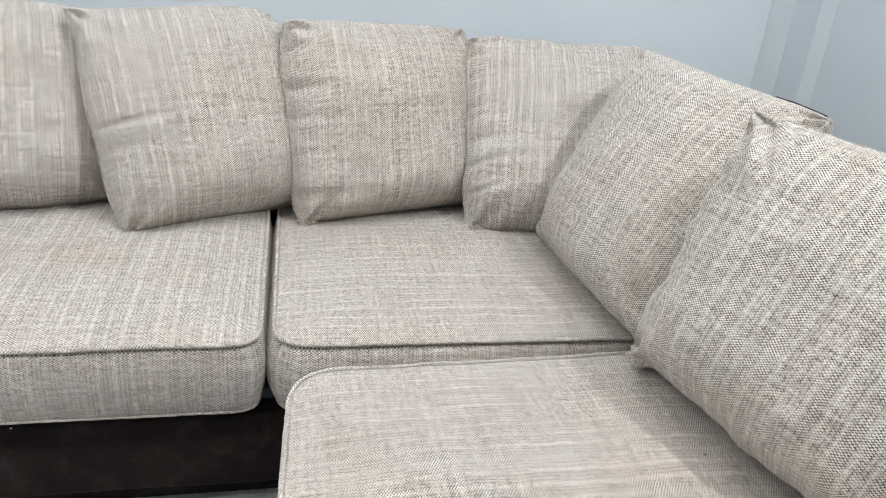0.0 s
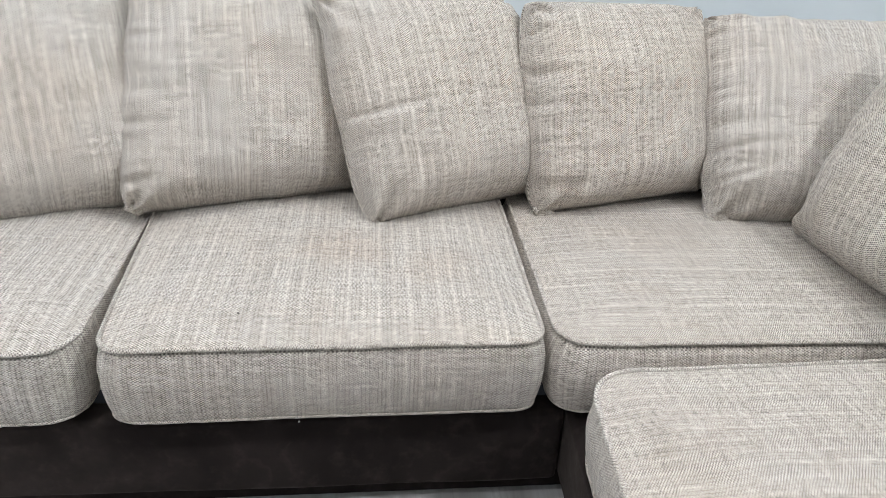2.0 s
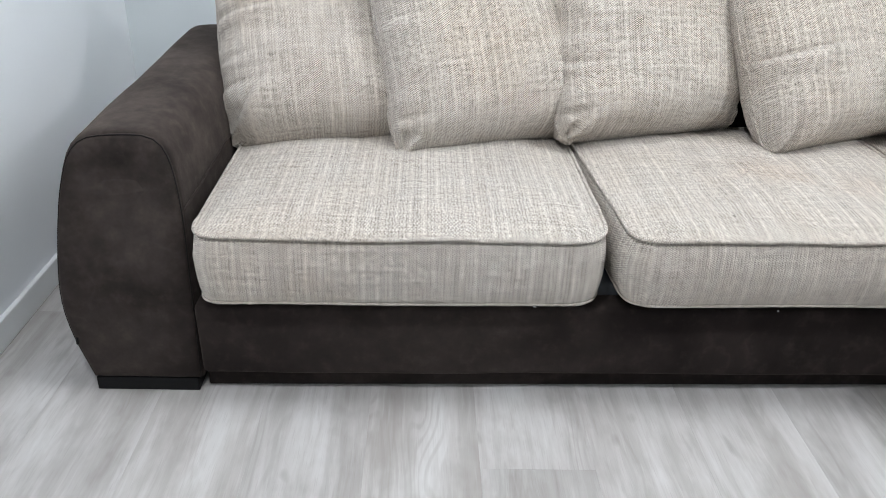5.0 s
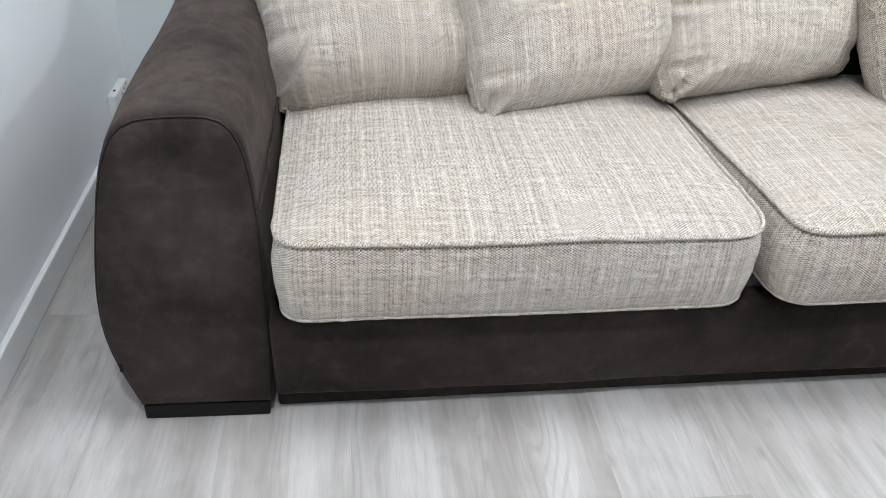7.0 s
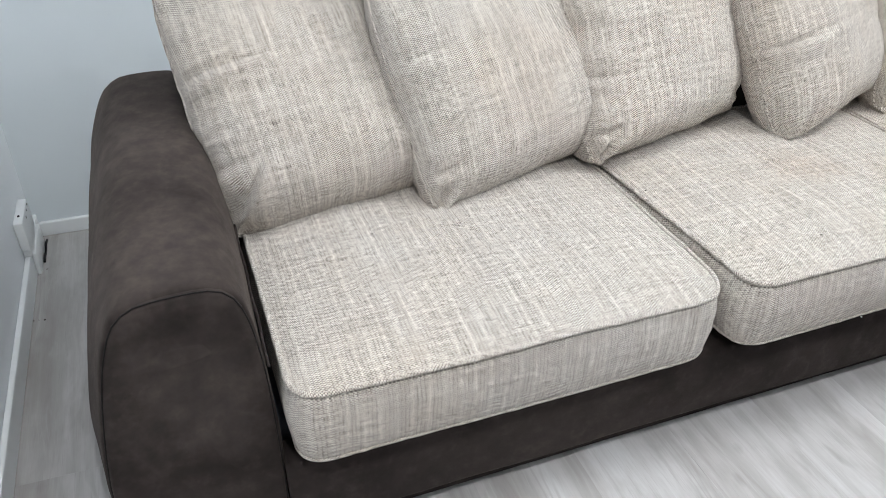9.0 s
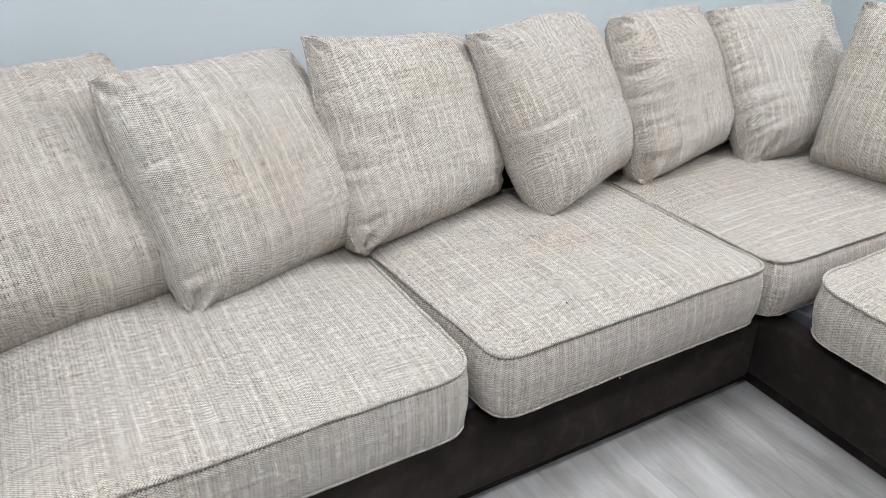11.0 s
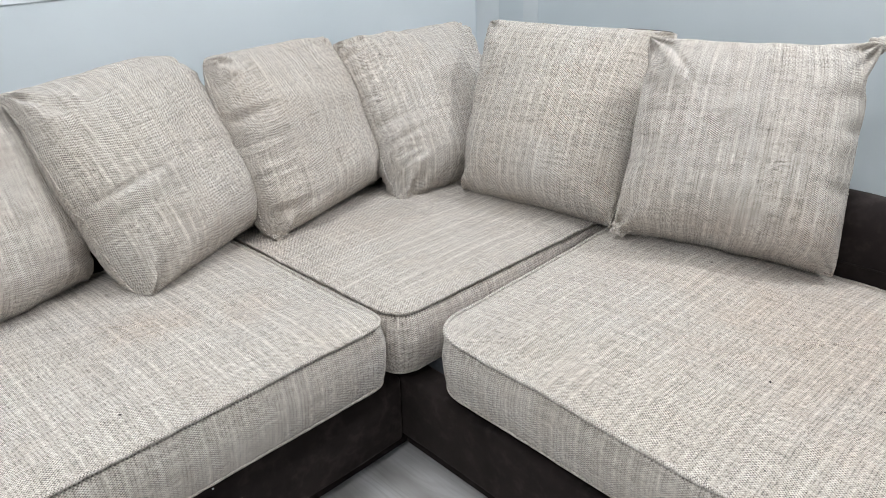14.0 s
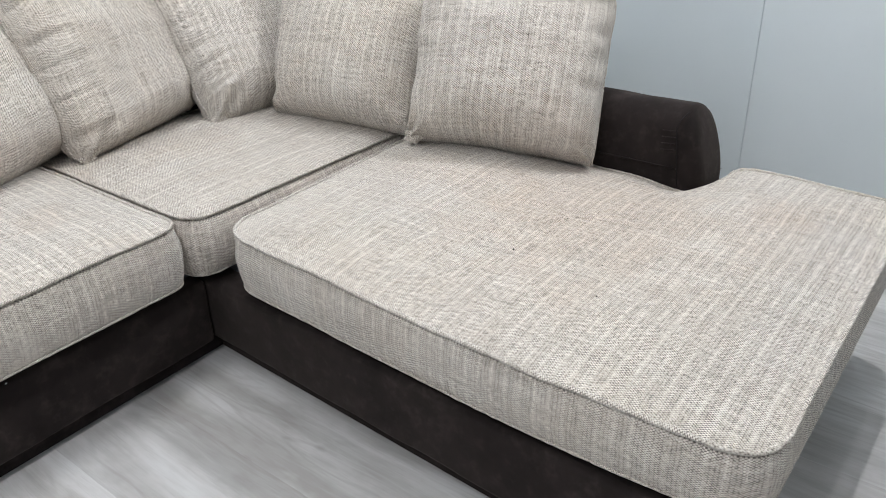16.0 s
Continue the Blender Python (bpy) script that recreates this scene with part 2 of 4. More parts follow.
def plank_material():
    """Bleached oak floor plank: grain along y, tone by piece."""
    n = Nodes("bleached_oak_plank")
    p = n.add("NewGeometry").outputs["Position"]
    rand = n.add("ObjectInfo").outputs["Random"]
    xyz = n.add("SeparateXYZ", Vector=p)
    off = n.math("MULTIPLY", rand, 23.0)
    x, y = n.math("ADD", xyz.outputs[0], off), n.math("ADD", xyz.outputs[1], n.math("MULTIPLY", off, 0.7))
    warp = n.noise(n.combine(n.math("MULTIPLY", x, 5.0), n.math("MULTIPLY", y, 1.6)), 1.0, 3.0)
    grain = n.noise(n.combine(n.math("ADD", n.math("MULTIPLY", x, 60.0), n.math("MULTIPLY", warp, 5.0)), n.math("MULTIPLY", y, 2.6)), 1.0, 4.0, 0.6)
    pores = n.noise(n.combine(n.math("MULTIPLY", x, 420.0), n.math("MULTIPLY", y, 14.0)), 1.0, 2.0)
    bands = n.noise(n.combine(n.math("MULTIPLY", x, 11.0), n.math("MULTIPLY", y, 1.1), 4.0), 1.0, 3.0)
    knots = n.noise(n.combine(n.math("MULTIPLY", x, 16.0), n.math("MULTIPLY", y, 7.0), 9.0), 1.0, 1.0)
    smudge = n.noise(n.combine(n.math("MULTIPLY", x, 9.0), n.math("MULTIPLY", y, 3.5), 6.0), 1.0, 4.0, 0.62)
    # cathedral figure: wavering growth lines, strongest where the log was cut flat
    sway = n.noise(n.combine(n.math("MULTIPLY", x, 7.0), n.math("MULTIPLY", y, 1.3), 2.0), 1.0, 2.0)
    lines = n.math("SINE", n.math("ADD", n.math("MULTIPLY", x, 190.0), n.math("MULTIPLY", sway, 85.0)))
    flat = n.span(n.noise(n.combine(n.math("MULTIPLY", x, 8.0), n.math("MULTIPLY", y, 1.2), 15.0), 1.0, 2.0), 0.46, 0.62)
    col = n.mix(n.span(bands, 0.34, 0.66), rgb(0.44, 0.42, 0.40), rgb(0.68, 0.67, 0.66))
    col = n.mix(n.math("MULTIPLY", n.span(smudge, 0.50, 0.70), 0.65), col, rgb(0.375, 0.35, 0.33))
    col = n.mix(n.math("MULTIPLY", n.span(smudge, 0.46, 0.30), 0.4), col, rgb(0.80, 0.80, 0.79))
    col = n.mix(n.math("MULTIPLY", n.math("MULTIPLY", n.span(lines, 0.1, 0.9), flat), 0.3), col, rgb(0.36, 0.335, 0.315))
    col = n.mix(n.math("MULTIPLY", n.span(grain, 0.48, 0.70), 0.3), col, rgb(0.36, 0.335, 0.315))
    col = n.mix(n.math("MULTIPLY", n.span(grain, 0.46, 0.30), 0.25), col, rgb(0.76, 0.765, 0.76))
    col = n.mix(n.math("MULTIPLY", n.span(pores, 0.55, 0.75), 0.25), col, rgb(0.31, 0.29, 0.275))
    col = n.mix(n.math("MULTIPLY", n.span(knots, 0.70, 0.80), 0.5), col, rgb(0.25, 0.22, 0.20))
    tone = n.span(rand, 0.0, 1.0, 0.73, 0.86)
    col = n.mix(1.0, col, n.add("CombineColor", Red=tone, Green=tone, Blue=tone).outputs[0], "MULTIPLY")
    n.feed(n.bsdf.inputs["Base Color"], col)
    n.feed(n.bsdf.inputs["Roughness"], n.span(grain, 0.3, 0.7, 0.38, 0.55))
    n.feed(n.bsdf.inputs["Specular IOR Level"], 0.4)
    h = n.math("ADD", n.math("MULTIPLY", grain, -0.6), n.math("MULTIPLY", pores, -0.5))
    n.feed(n.bsdf.inputs["Normal"], n.bump(h, 0.25, 0.0012))
    return n.mat



COLUMN, ROW_PITCH, THREAD_GAP = 0.0074, 0.0046, 0.0296
STAINS = (((0.50, -0.82, 0.44), 0.42, 0.42), ((0.72, -1.16, 0.44), 0.12, 0.4), ((-1.15, 0.48, 0.68), 0.20, 0.14),
          ((-0.48, 0.28, 0.44), 0.12, 0.3), ((-0.27, 0.20, 0.44), 0.10, 0.3), ((-0.25, 0.62, 0.62), 0.14, 0.15))
# centres of suede colour lightened to stand for stronger light at the left
LIT_SPOTS = (((-2.0, 0.18, 0.62), 0.26, 0.8), ((-1.97, 0.52, 0.64), 0.30, 0.8), ((-2.11, 0.60, 0.45), 0.26, 0.6),
          ((-1.97, -0.05, 0.42), 0.24, 0.5), ((-1.95, 0.85, 0.62), 0.2, 0.6), ((-2.0, -0.05, 0.15), 0.22, 0.45), ((-1.3, -0.05, 0.13), 0.5, 0.3))
FABRIC = fabric_material("woven_chenille", 0.88, 2.4, 0.85)
PILLOW_CLOTH = fabric_material("open_woven_chenille", 1.0, 2.7, 0.8)
SUEDE = suede_material()
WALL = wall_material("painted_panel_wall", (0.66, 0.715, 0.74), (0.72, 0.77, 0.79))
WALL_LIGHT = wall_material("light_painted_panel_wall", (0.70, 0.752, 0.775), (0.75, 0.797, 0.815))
# left wall: colour raised to make up for lamp light it lacks
WALL_BRIGHTENED = wall_material("brightened_left_wall", (0.82, 0.85, 0.885), (0.86, 0.885, 0.91))
PLANK = plank_material()
WHITE = plain("white_gloss_paint", (0.80, 0.82, 0.83), 0.3, 0.5, 0.08, 6.0)
PLASTIC = plain("white_plastic", (0.80, 0.82, 0.82), 0.35, 0.5, 0.06, 20.0)
BLACK = plain("black_stained_wood", (0.005, 0.005, 0.006), 0.55, 0.25, 0.3, 30.0, 0.2)
LINING = plain("grey_lining_cloth", (0.085, 0.09, 0.10), 0.9, 0.2, 0.3, 40.0, 0.3, 900.0)
THREAD = plain("dark_seam_thread", (0.012, 0.010, 0.010), 0.8, 0.2, 0.3, 80.0)
GROUT = plain("floor_underlay", (0.40, 0.39, 0.38), 0.8, 0.3, 0.2, 20.0)
GREEN = plain("green_vinyl", (0.005, 0.13, 0.035), 0.4, 0.5, 0.1, 20.0)
BOARD = plain("white_sign_board", (0.82, 0.85, 0.88), 0.3, 0.5, 0.04, 4.0)
DIRT = plain("dark_crumbs", (0.06, 0.05, 0.045), 0.9, 0.2, 0.3, 200.0)
STRIP = plain("pale_band_surface", (0.765, 0.805, 0.82), 0.36, 0.4, 0.08, 5.0)
CEILING = plain("white_ceiling_paint", (0.78, 0.80, 0.81), 0.9, 0.2, 0.05, 3.0)
GLOW = Nodes("fill_panel_glow")
GLOW.feed(GLOW.bsdf.inputs["Emission Color"], rgb(0.93, 0.97, 1.0))
GLOW.feed(GLOW.bsdf.inputs["Emission Strength"], 4.0)
GLOW = GLOW.mat


# ---- mesh helpers ----
def part(name, bm, material, parent=None, label="", smooth=True):
    """Links a bmesh as one mesh object, under a thing or part if given."""
    me = bpy.data.meshes.new(name)
    bm.to_mesh(me)
    bm.free()
    me.materials.append(material)
    if smooth:
        me.shade_smooth()
    ob = new(name, me)
    if parent:
        ob.parent = parent
    if label:
        ob["label"] = label
    return ob


def thing(name, label, category, group="", at=(0, 0, 0)):
    ob = new(name)
    ob.empty_display_size = 0.1
    ob.matrix_world = pose(*at)
    return tagged(ob, label, category, group)


def box(x0, x1, y0, y1, z0, z1, r=0.0, seg=3):
    bm = bmesh.new()
    bmesh.ops.create_cube(bm, size=1.0, matrix=Matrix.Translation(((x0 + x1) / 2, (y0 + y1) / 2, (z0 + z1) / 2)) @ Matrix.Diagonal((x1 - x0, y1 - y0, z1 - z0, 1)))
    if r:
        bmesh.ops.bevel(bm, geom=bm.edges[:], offset=r, segments=seg, profile=0.5, affect="EDGES")
    return bm


def loft(rings, cap_first=True, cap_last=True, closed=True):
    """A skin over rings of equally many points."""
    bm = bmesh.new()
    vs = [[bm.verts.new(p) for p in ring] for ring in rings]
    k = len(rings[0])
    for a, b in zip(vs, vs[1:]):
        for i in range(k if closed else k - 1):
            j = (i + 1) % k
            bm.faces.new((a[i], a[j], b[j], b[i]))
    if cap_first:
        bm.faces.new(vs[0][::-1])
    if cap_last:
        bm.faces.new(vs[-1])
    bmesh.ops.recalc_face_normals(bm, faces=bm.faces[:])
    return bm


def tube(points, radius, closed=False, sides=8, wobble=0.0):
    """A round cord along points."""
    pts = [Vector(p) for p in points]
    k = len(pts)
    rings = []
    for i, p in enumerate(pts):
        a = pts[(i - 1) % k] if closed or i else p
        b = pts[(i + 1) % k] if closed or i < k - 1 else p
        t = (b - a).normalized()
        side = t.cross(Vector((0, 0, 1)))
        side = side.normalized() if side.length > 1e-3 else Vector((1, 0, 0))
        up = side.cross(t)
        r = radius * (1 + wobble * (noise.noise(p * 90)))
        rings.append([p + r * (math.cos(q) * side + math.sin(q) * up) for q in [2 * math.pi * s / sides for s in range(sides)]])
    if closed:
        rings.append(rings[0])
    bm = loft(rings, not closed, not closed)
    if closed:
        bmesh.ops.remove_doubles(bm, verts=bm.verts[:], dist=1e-6)
    return bm


def rounded(corners, step=0.012):
    """A closed outline through (x, y, radius) corners, rounded, at even steps."""
    pts = []
    k = len(corners)
    for i in range(k):
        (ax, ay, _), (bx, by, r), (cx, cy, _) = corners[i - 1], corners[i], corners[(i + 1) % k]
        b = Vector((bx, by))
        da, dc = (Vector((ax, ay)) - b).normalized(), (Vector((cx, cy)) - b).normalized()
        p, q = b + da * r, b + dc * r
        for s in range(9):
            f = s / 8
            pts.append((1 - f) ** 2 * p + 2 * f * (1 - f) * b + f * f * q)
    out = []
    for a, b in zip(pts, pts[1:] + pts[:1]):
        m = max(1, int((b - a).length / step))
        out += [a.lerp(b, s / m) for s in range(m)]
    return out


# ---- setting ----
def structure(name, bm, material, label, smooth=False):
    return tagged(part(name, bm, material, smooth=smooth), label, "", "", "structure")


LEFT = pose(-2.378, 0, 0, 0, 0, 0.4)


def on_left(bm):
    bm.transform(LEFT)
    return bm


structure("wall_left", on_left(box(-0.1, 0, ROOM_FRONT - 0.3, ROOM_BACK + 0.1, 0, CEIL)), WALL_BRIGHTENED, "pale grey-blue painted wall with a satin sheen")
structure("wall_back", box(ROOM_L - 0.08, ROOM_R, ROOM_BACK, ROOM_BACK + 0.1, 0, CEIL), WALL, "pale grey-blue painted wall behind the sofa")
JOINT = -0.793
wall_right = structure("wall_right", box(ROOM_R + 0.0045, ROOM_R + 0.1, ROOM_FRONT - 0.1, ROOM_BACK + 0.1, 0, CEIL), WALL, "pale grey-blue panelled wall with a vertical joint")
for y0, y1 in ((ROOM_FRONT - 0.1, JOINT - 2.4005), (JOINT - 2.3995, JOINT - 1.2005), (JOINT - 1.1995, JOINT - 0.0005), (JOINT + 0.0005, ROOM_BACK + 0.02)):
    part("panel", box(ROOM_R, ROOM_R + 0.007, y0, y1, 0, CEIL - 0.002, 0.0033, 3), WALL_LIGHT if y1 < JOINT else WALL, wall_right)
# two slightly paler vertical bands, drawn as thin flat strips
for y0, y1 in ((0.955, 1.035), (1.175, 1.312)):
    part("cover_strip", box(ROOM_R - 0.0014, ROOM_R - 0.0002, y0, y1, 0.0, CEIL - 0.004, 0.0005, 1), STRIP, wall_right, "slightly lighter vertical band on the wall", smooth=False)
structure("wall_front", box(ROOM_L - 0.1, ROOM_R + 0.1, ROOM_FRONT - 0.1, ROOM_FRONT, 0, CEIL), WALL, "pale grey-blue painted wall")
structure("ceiling", box(ROOM_L - 0.1, ROOM_R + 0.1, ROOM_FRONT - 0.1, ROOM_BACK + 0.1, CEIL, CEIL + 0.1), CEILING, "plain white ceiling")
structure("baseboard_left", on_left(box(0.001, 0.016, ROOM_FRONT, ROOM_BACK, 0.0, 0.075, 0.004, 2)), WHITE, "white painted skirting along the wall")
structure("baseboard_back", box(ROOM_L + 0.05, ROOM_R, ROOM_BACK - 0.016, ROOM_BACK - 0.001, 0.0, 0.048, 0.004, 2), WHITE, "white painted skirting along the wall")
for lx, ly, w, cone, blend in DOWNLIGHTS:
    t = thing("downlight", "small round white ceiling downlight, switched on", "lamp", "ceiling lamps", (lx, ly, CEIL))
    bm = bmesh.new()
    bmesh.ops.create_cone(bm, cap_ends=True, segments=24, radius1=0.055, radius2=0.065, depth=0.012, matrix=Matrix.Translation((0, 0, -0.007)))
    part("rim", bm, PLASTIC, t, smooth=False)
# glowing bodies for the added fill panels
for lx, ly, sx, sy, w in FILL_PANELS:
    t = thing("fill_panel", "flat white panel added on the unseen ceiling for soft fill light", "lamp", "ceiling lamps", (lx, ly, CEIL))
    part("frame", box(-sx / 2 - 0.02, sx / 2 + 0.02, -sy / 2 - 0.02, sy / 2 + 0.02, -0.012, -0.001, 0.003, 1), PLASTIC, t, smooth=False)
    part("diffuser", box(-sx / 2, sx / 2, -sy / 2, sy / 2, -0.018, -0.012), GLOW, t, smooth=False)


# ---- the sofa's frame ----
SEAT_Z0, SEAT_Z1 = 0.270, 0.426
sofa = thing("corner_sofa", "dark brown brushed suede corner sofa frame standing on the floor", "sofa", at=(0, 0, 0))


def puffed(bm, amount, scale):
    """Slight unevenness of stuffed upholstery."""
    bm.normal_update()
    for v in bm.verts:
        v.co += v.normal * (noise.noise(v.co * scale) * amount)
    return bm


def padded(x0, x1, y0, y1, z0, z1, r, step=0.06, amount=0.003):
    """An upholstered block: bevelled, with many faces and a soft unevenness."""
    bm = box(x0, x1, y0, y1, z0, z1, r, 4)
    for axis, (a, b) in enumerate(((x0 + r, x1 - r), (y0 + r, y1 - r), (z0 + r, z1 - r))):
        m = int((b - a) / step)
        for s in range(1, m):
            co, no = [0, 0, 0], [0, 0, 0]
            co[axis], no[axis] = a + (b - a) * s / m, 1
            bmesh.ops.bisect_plane(bm, geom=bm.verts[:] + bm.edges[:] + bm.faces[:], plane_co=co, plane_no=no)
    return puffed(bm, amount, 7.0)


BASE_F, BASE_Z0, BASE_Z1 = -0.052, 0.055, 0.240


def skewed(bm, x_by_y=0.0, y_by_x=0.0):
    """The sofa stands a little out of square: x moves with y, or y with x."""
    for v in bm.verts:
        v.co = Vector((v.co.x + x_by_y * v.co.y, v.co.y + y_by_x * (v.co.x + 1.832), v.co.z))
    return bm


part("base_rail", skewed(padded(-1.832, -0.026, BASE_F, 0.02, BASE_Z0, BASE_Z1, 0.014), 0, 0.019), SUEDE, sofa, "dark brown suede front rail")
part("base_rail", skewed(padded(-0.022, 0.06, -1.35, 0.045, BASE_Z0, BASE_Z1, 0.014), 0.034), SUEDE, sofa, "dark brown suede chaise side rail")
part("base_rail", padded(-0.06, 0.94, -1.352, -1.306, BASE_Z0, BASE_Z1, 0.014), SUEDE, sofa, "dark brown suede chaise front rail")
part("base_rail", padded(0.90, 0.944, -1.305, -0.96, BASE_Z0, BASE_Z1, 0.014), SUEDE, sofa, "dark brown suede chaise side rail")
part("plinth", skewed(box(-1.83, 0.02, -0.016, -0.004, 0.0, 0.07, 0.003, 1), 0, 0.0225), SUEDE, sofa, smooth=False)
part("plinth", skewed(box(0.014, 0.026, -1.3, 0.026, 0.0, 0.07, 0.003, 1), 0.034), SUEDE, sofa, smooth=False)
part("seat_deck", box(-1.83, 0.86, 0.034, 0.70, 0.20, 0.2675, 0.006, 2), LINING, sofa, "grey lining cloth")
part("seat_deck", box(0.054, 0.86, -1.304, 0.03, 0.20, 0.2675, 0.006, 2), LINING, sofa, "grey lining cloth")


def resample(points, count):
    pts = [Vector(p) for p in points]
    lens = [0.0]
    for a, b in zip(pts, pts[1:]):
        lens.append(lens[-1] + (b - a).length)
    out, k = [], 0
    for s in range(count):
        d = lens[-1] * s / (count - 1)
        while k < len(pts) - 2 and lens[k + 1] < d:
            k += 1
        out.append(pts[k].lerp(pts[k + 1], (d - lens[k]) / max(1e-9, lens[k + 1] - lens[k])))
    return out


def smooth_line(points, rounds=3):
    """Corner cutting."""
    pts = [Vector(p) for p in points]
    for _ in range(rounds):
        new_pts = [pts[0]]
        for a, b in zip(pts, pts[1:]):
            new_pts += [a.lerp(b, 0.25), a.lerp(b, 0.75)]
        pts = new_pts + [pts[-1]]
    return pts


# rolled arm: bulging outer side, flat-topped, with a sewn front panel
ARM_PROFILE = [(-2.082, 0.032), (-2.118, 0.15), (-2.128, 0.26), (-2.112, 0.40), (-2.086, 0.53), (-2.050, 0.612), (-1.96, 0.622), (-1.885, 0.620),
               (-1.855, 0.575), (-1.838, 0.47), (-1.832, 0.34), (-1.832, 0.20), (-1.838, 0.032)]
profile = resample(smooth_line([(x, 0, z) for x, z in ARM_PROFILE], 2), 60)
centre = Vector((-1.975, 0, 0.33))


def arm_ring(y, inset, lift):
    """The arm's outline at y; the front leans back at the top, and the body swells outwards behind it."""
    ring = []
    body = min(1.0, max(0.0, (y + 0.02) / 0.14))
    for p in profile:
        d = p - centre
        q = centre + d * (1 - inset / max(0.12, d.length))
        q.z += (lift - 0.010) * max(0.0, (p.z - 0.2) / 0.42)
        if p.x < centre.x:
            q.x -= 0.025 * body * math.sin(min(1.0, max(0.0, p.z / 0.6)) * math.pi) ** 0.7
        lean = 0.050 * min(1.0, max(0.0, (p.z - 0.22) / 0.40)) ** 1.3 * max(0.0, 1 - max(0.0, y + 0.05) / 0.5)
        ring.append(Vector((q.x, y + lean, q.z)))
    return ring


stations = [(-0.030, 0.004, 0), (-0.022, 0.0, 0), (-0.005, 0.0, 0.001), (0.02, 0.0, 0.003)] + [(-0.02 + 0.9 * s / 20, 0.0, 0.036 * s / 20) for s in range(2, 21)] + [(0.895, 0.006, 0.036), (0.905, 0.02, 0.036)]
arm = part("arm", puffed(loft([arm_ring(*s) for s in stations]), 0.004, 6.0), SUEDE, sofa, "dark brown suede rolled arm with brushed marks")
front = [arm_ring(-0.030, 0.005, 0), arm_ring(-0.038, 0.006, 0), arm_ring(-0.043, 0.012, 0), arm_ring(-0.046, 0.03, 0), arm_ring(-0.047, 0.07, 0), arm_ring(-0.0475, 0.12, 0)]
part("front_panel", loft(front, False, True), SUEDE, arm, "sewn suede front panel of the arm")
part("seam", tube([p + Vector((0, -0.0065, 0)) for p in arm_ring(-0.031, 0.0058, 0)], 0.0016), THREAD, arm)
part("foot", box(-2.080, -1.846, -0.040, 0.06, 0.0, 0.0345, 0.003, 2), BLACK, sofa, "flat black block foot", smooth=False)
part("foot", box(-2.080, -1.846, 0.80, 0.89, 0.0, 0.0345, 0.003, 2), BLACK, sofa, "flat black block foot", smooth=False)
part("foot", box(0.02, 0.14, -1.30, -1.20, 0.0, 0.049, 0.003, 2), BLACK, sofa, "flat black block foot", smooth=False)
part("foot", box(0.80, 0.92, -1.30, -1.20, 0.0, 0.049, 0.003, 2), BLACK, sofa, "flat black block foot", smooth=False)
part("foot", box(0.92, 1.04, 0.78, 0.88, 0.0, 0.049, 0.003, 2), BLACK, sofa, "flat black block foot", smooth=False)
part("seam", tube([(-1.8350 - 0.001 * math.sin(s), -0.02 + 0.62 * s / 24, 0.452 + 0.018 * s / 24) for s in range(25)], 0.0026, wobble=0.3), SUEDE, arm, "raised suede seam along the inner side")
# care tag sewn into the arm's outer seam
part("tag", box(-2.105, -2.099, -0.047, -0.036, 0.128, 0.146, 0.001, 1), BLACK, arm, "small black sewn tag", smooth=False)

# backs
part("backrest", padded(-1.83, 0.86, 0.67, 0.90, 0.06, 0.60, 0.05), SUEDE, sofa, "dark brown suede backrest")
SIDE_PROFILE = [(0.842, 0.06), (0.842, 0.30), (0.842, 0.45), (0.852, 0.54), (0.875, 0.585), (0.91, 0.600), (0.945, 0.598), (0.985, 0.57), (1.008, 0.50), (1.018, 0.40), (1.020, 0.25), (1.015, 0.06)]
side = resample(smooth_line([(x, 0, z) for x, z in SIDE_PROFILE], 2), 48)


def side_ring(y, slope, inset):
    c = Vector((0.93, 0, 0.33))
    ring = []
    for p in side:
        d = p - c
        q = c + d * (1 - inset / max(0.1, d.length))
        ring.append(Vector((q.x, y + slope * 0.09 * (max(0.0, q.z - 0.40) / 0.2) ** 1.5, q.z)))
    return ring


stations = [(-0.944, 0.5, 0.06), (-0.942, 0.5, 0.030), (-0.938, 0.5, 0.012), (-0.932, 0.49, 0.004), (-0.924, 0.48, 0.0)]
stations += [(-0.91 + 1.81 * s / 24, 0.44 * max(0, 1 - s / 4), 0.0) for s in range(25)] + [(0.906, 0, 0.008)]
low_arm = part("side_back", puffed(loft([side_ring(*s) for s in stations]), 0.004, 8.0), SUEDE, sofa, "dark brown suede low side back with stitched end")
part("seam", tube([(0.8405, -0.884 + 0.017 * s / 8, 0.40 + 0.155 * s / 8 ) for s in range(9)] + [(0.852, -0.872, 0.572), (0.872, -0.885, 0.5915)], 0.0016), THREAD, low_arm)
for k in range(4):
    part("pucker", tube([(0.8415, -0.866 + 0.012 * s, 0.545 - 0.017 * k - 0.001 * s) for s in range(4)], 0.0014, wobble=0.5), SUEDE, low_arm)
part("seam", tube([(0.8395, -0.876 + 1.15 * s / 20, 0.446) for s in range(21)], 0.0025), SUEDE, low_arm)
part("base_side", padded(0.86, 1.012, -0.945, 0.88, 0.05, 0.24, 0.012), SUEDE, sofa)


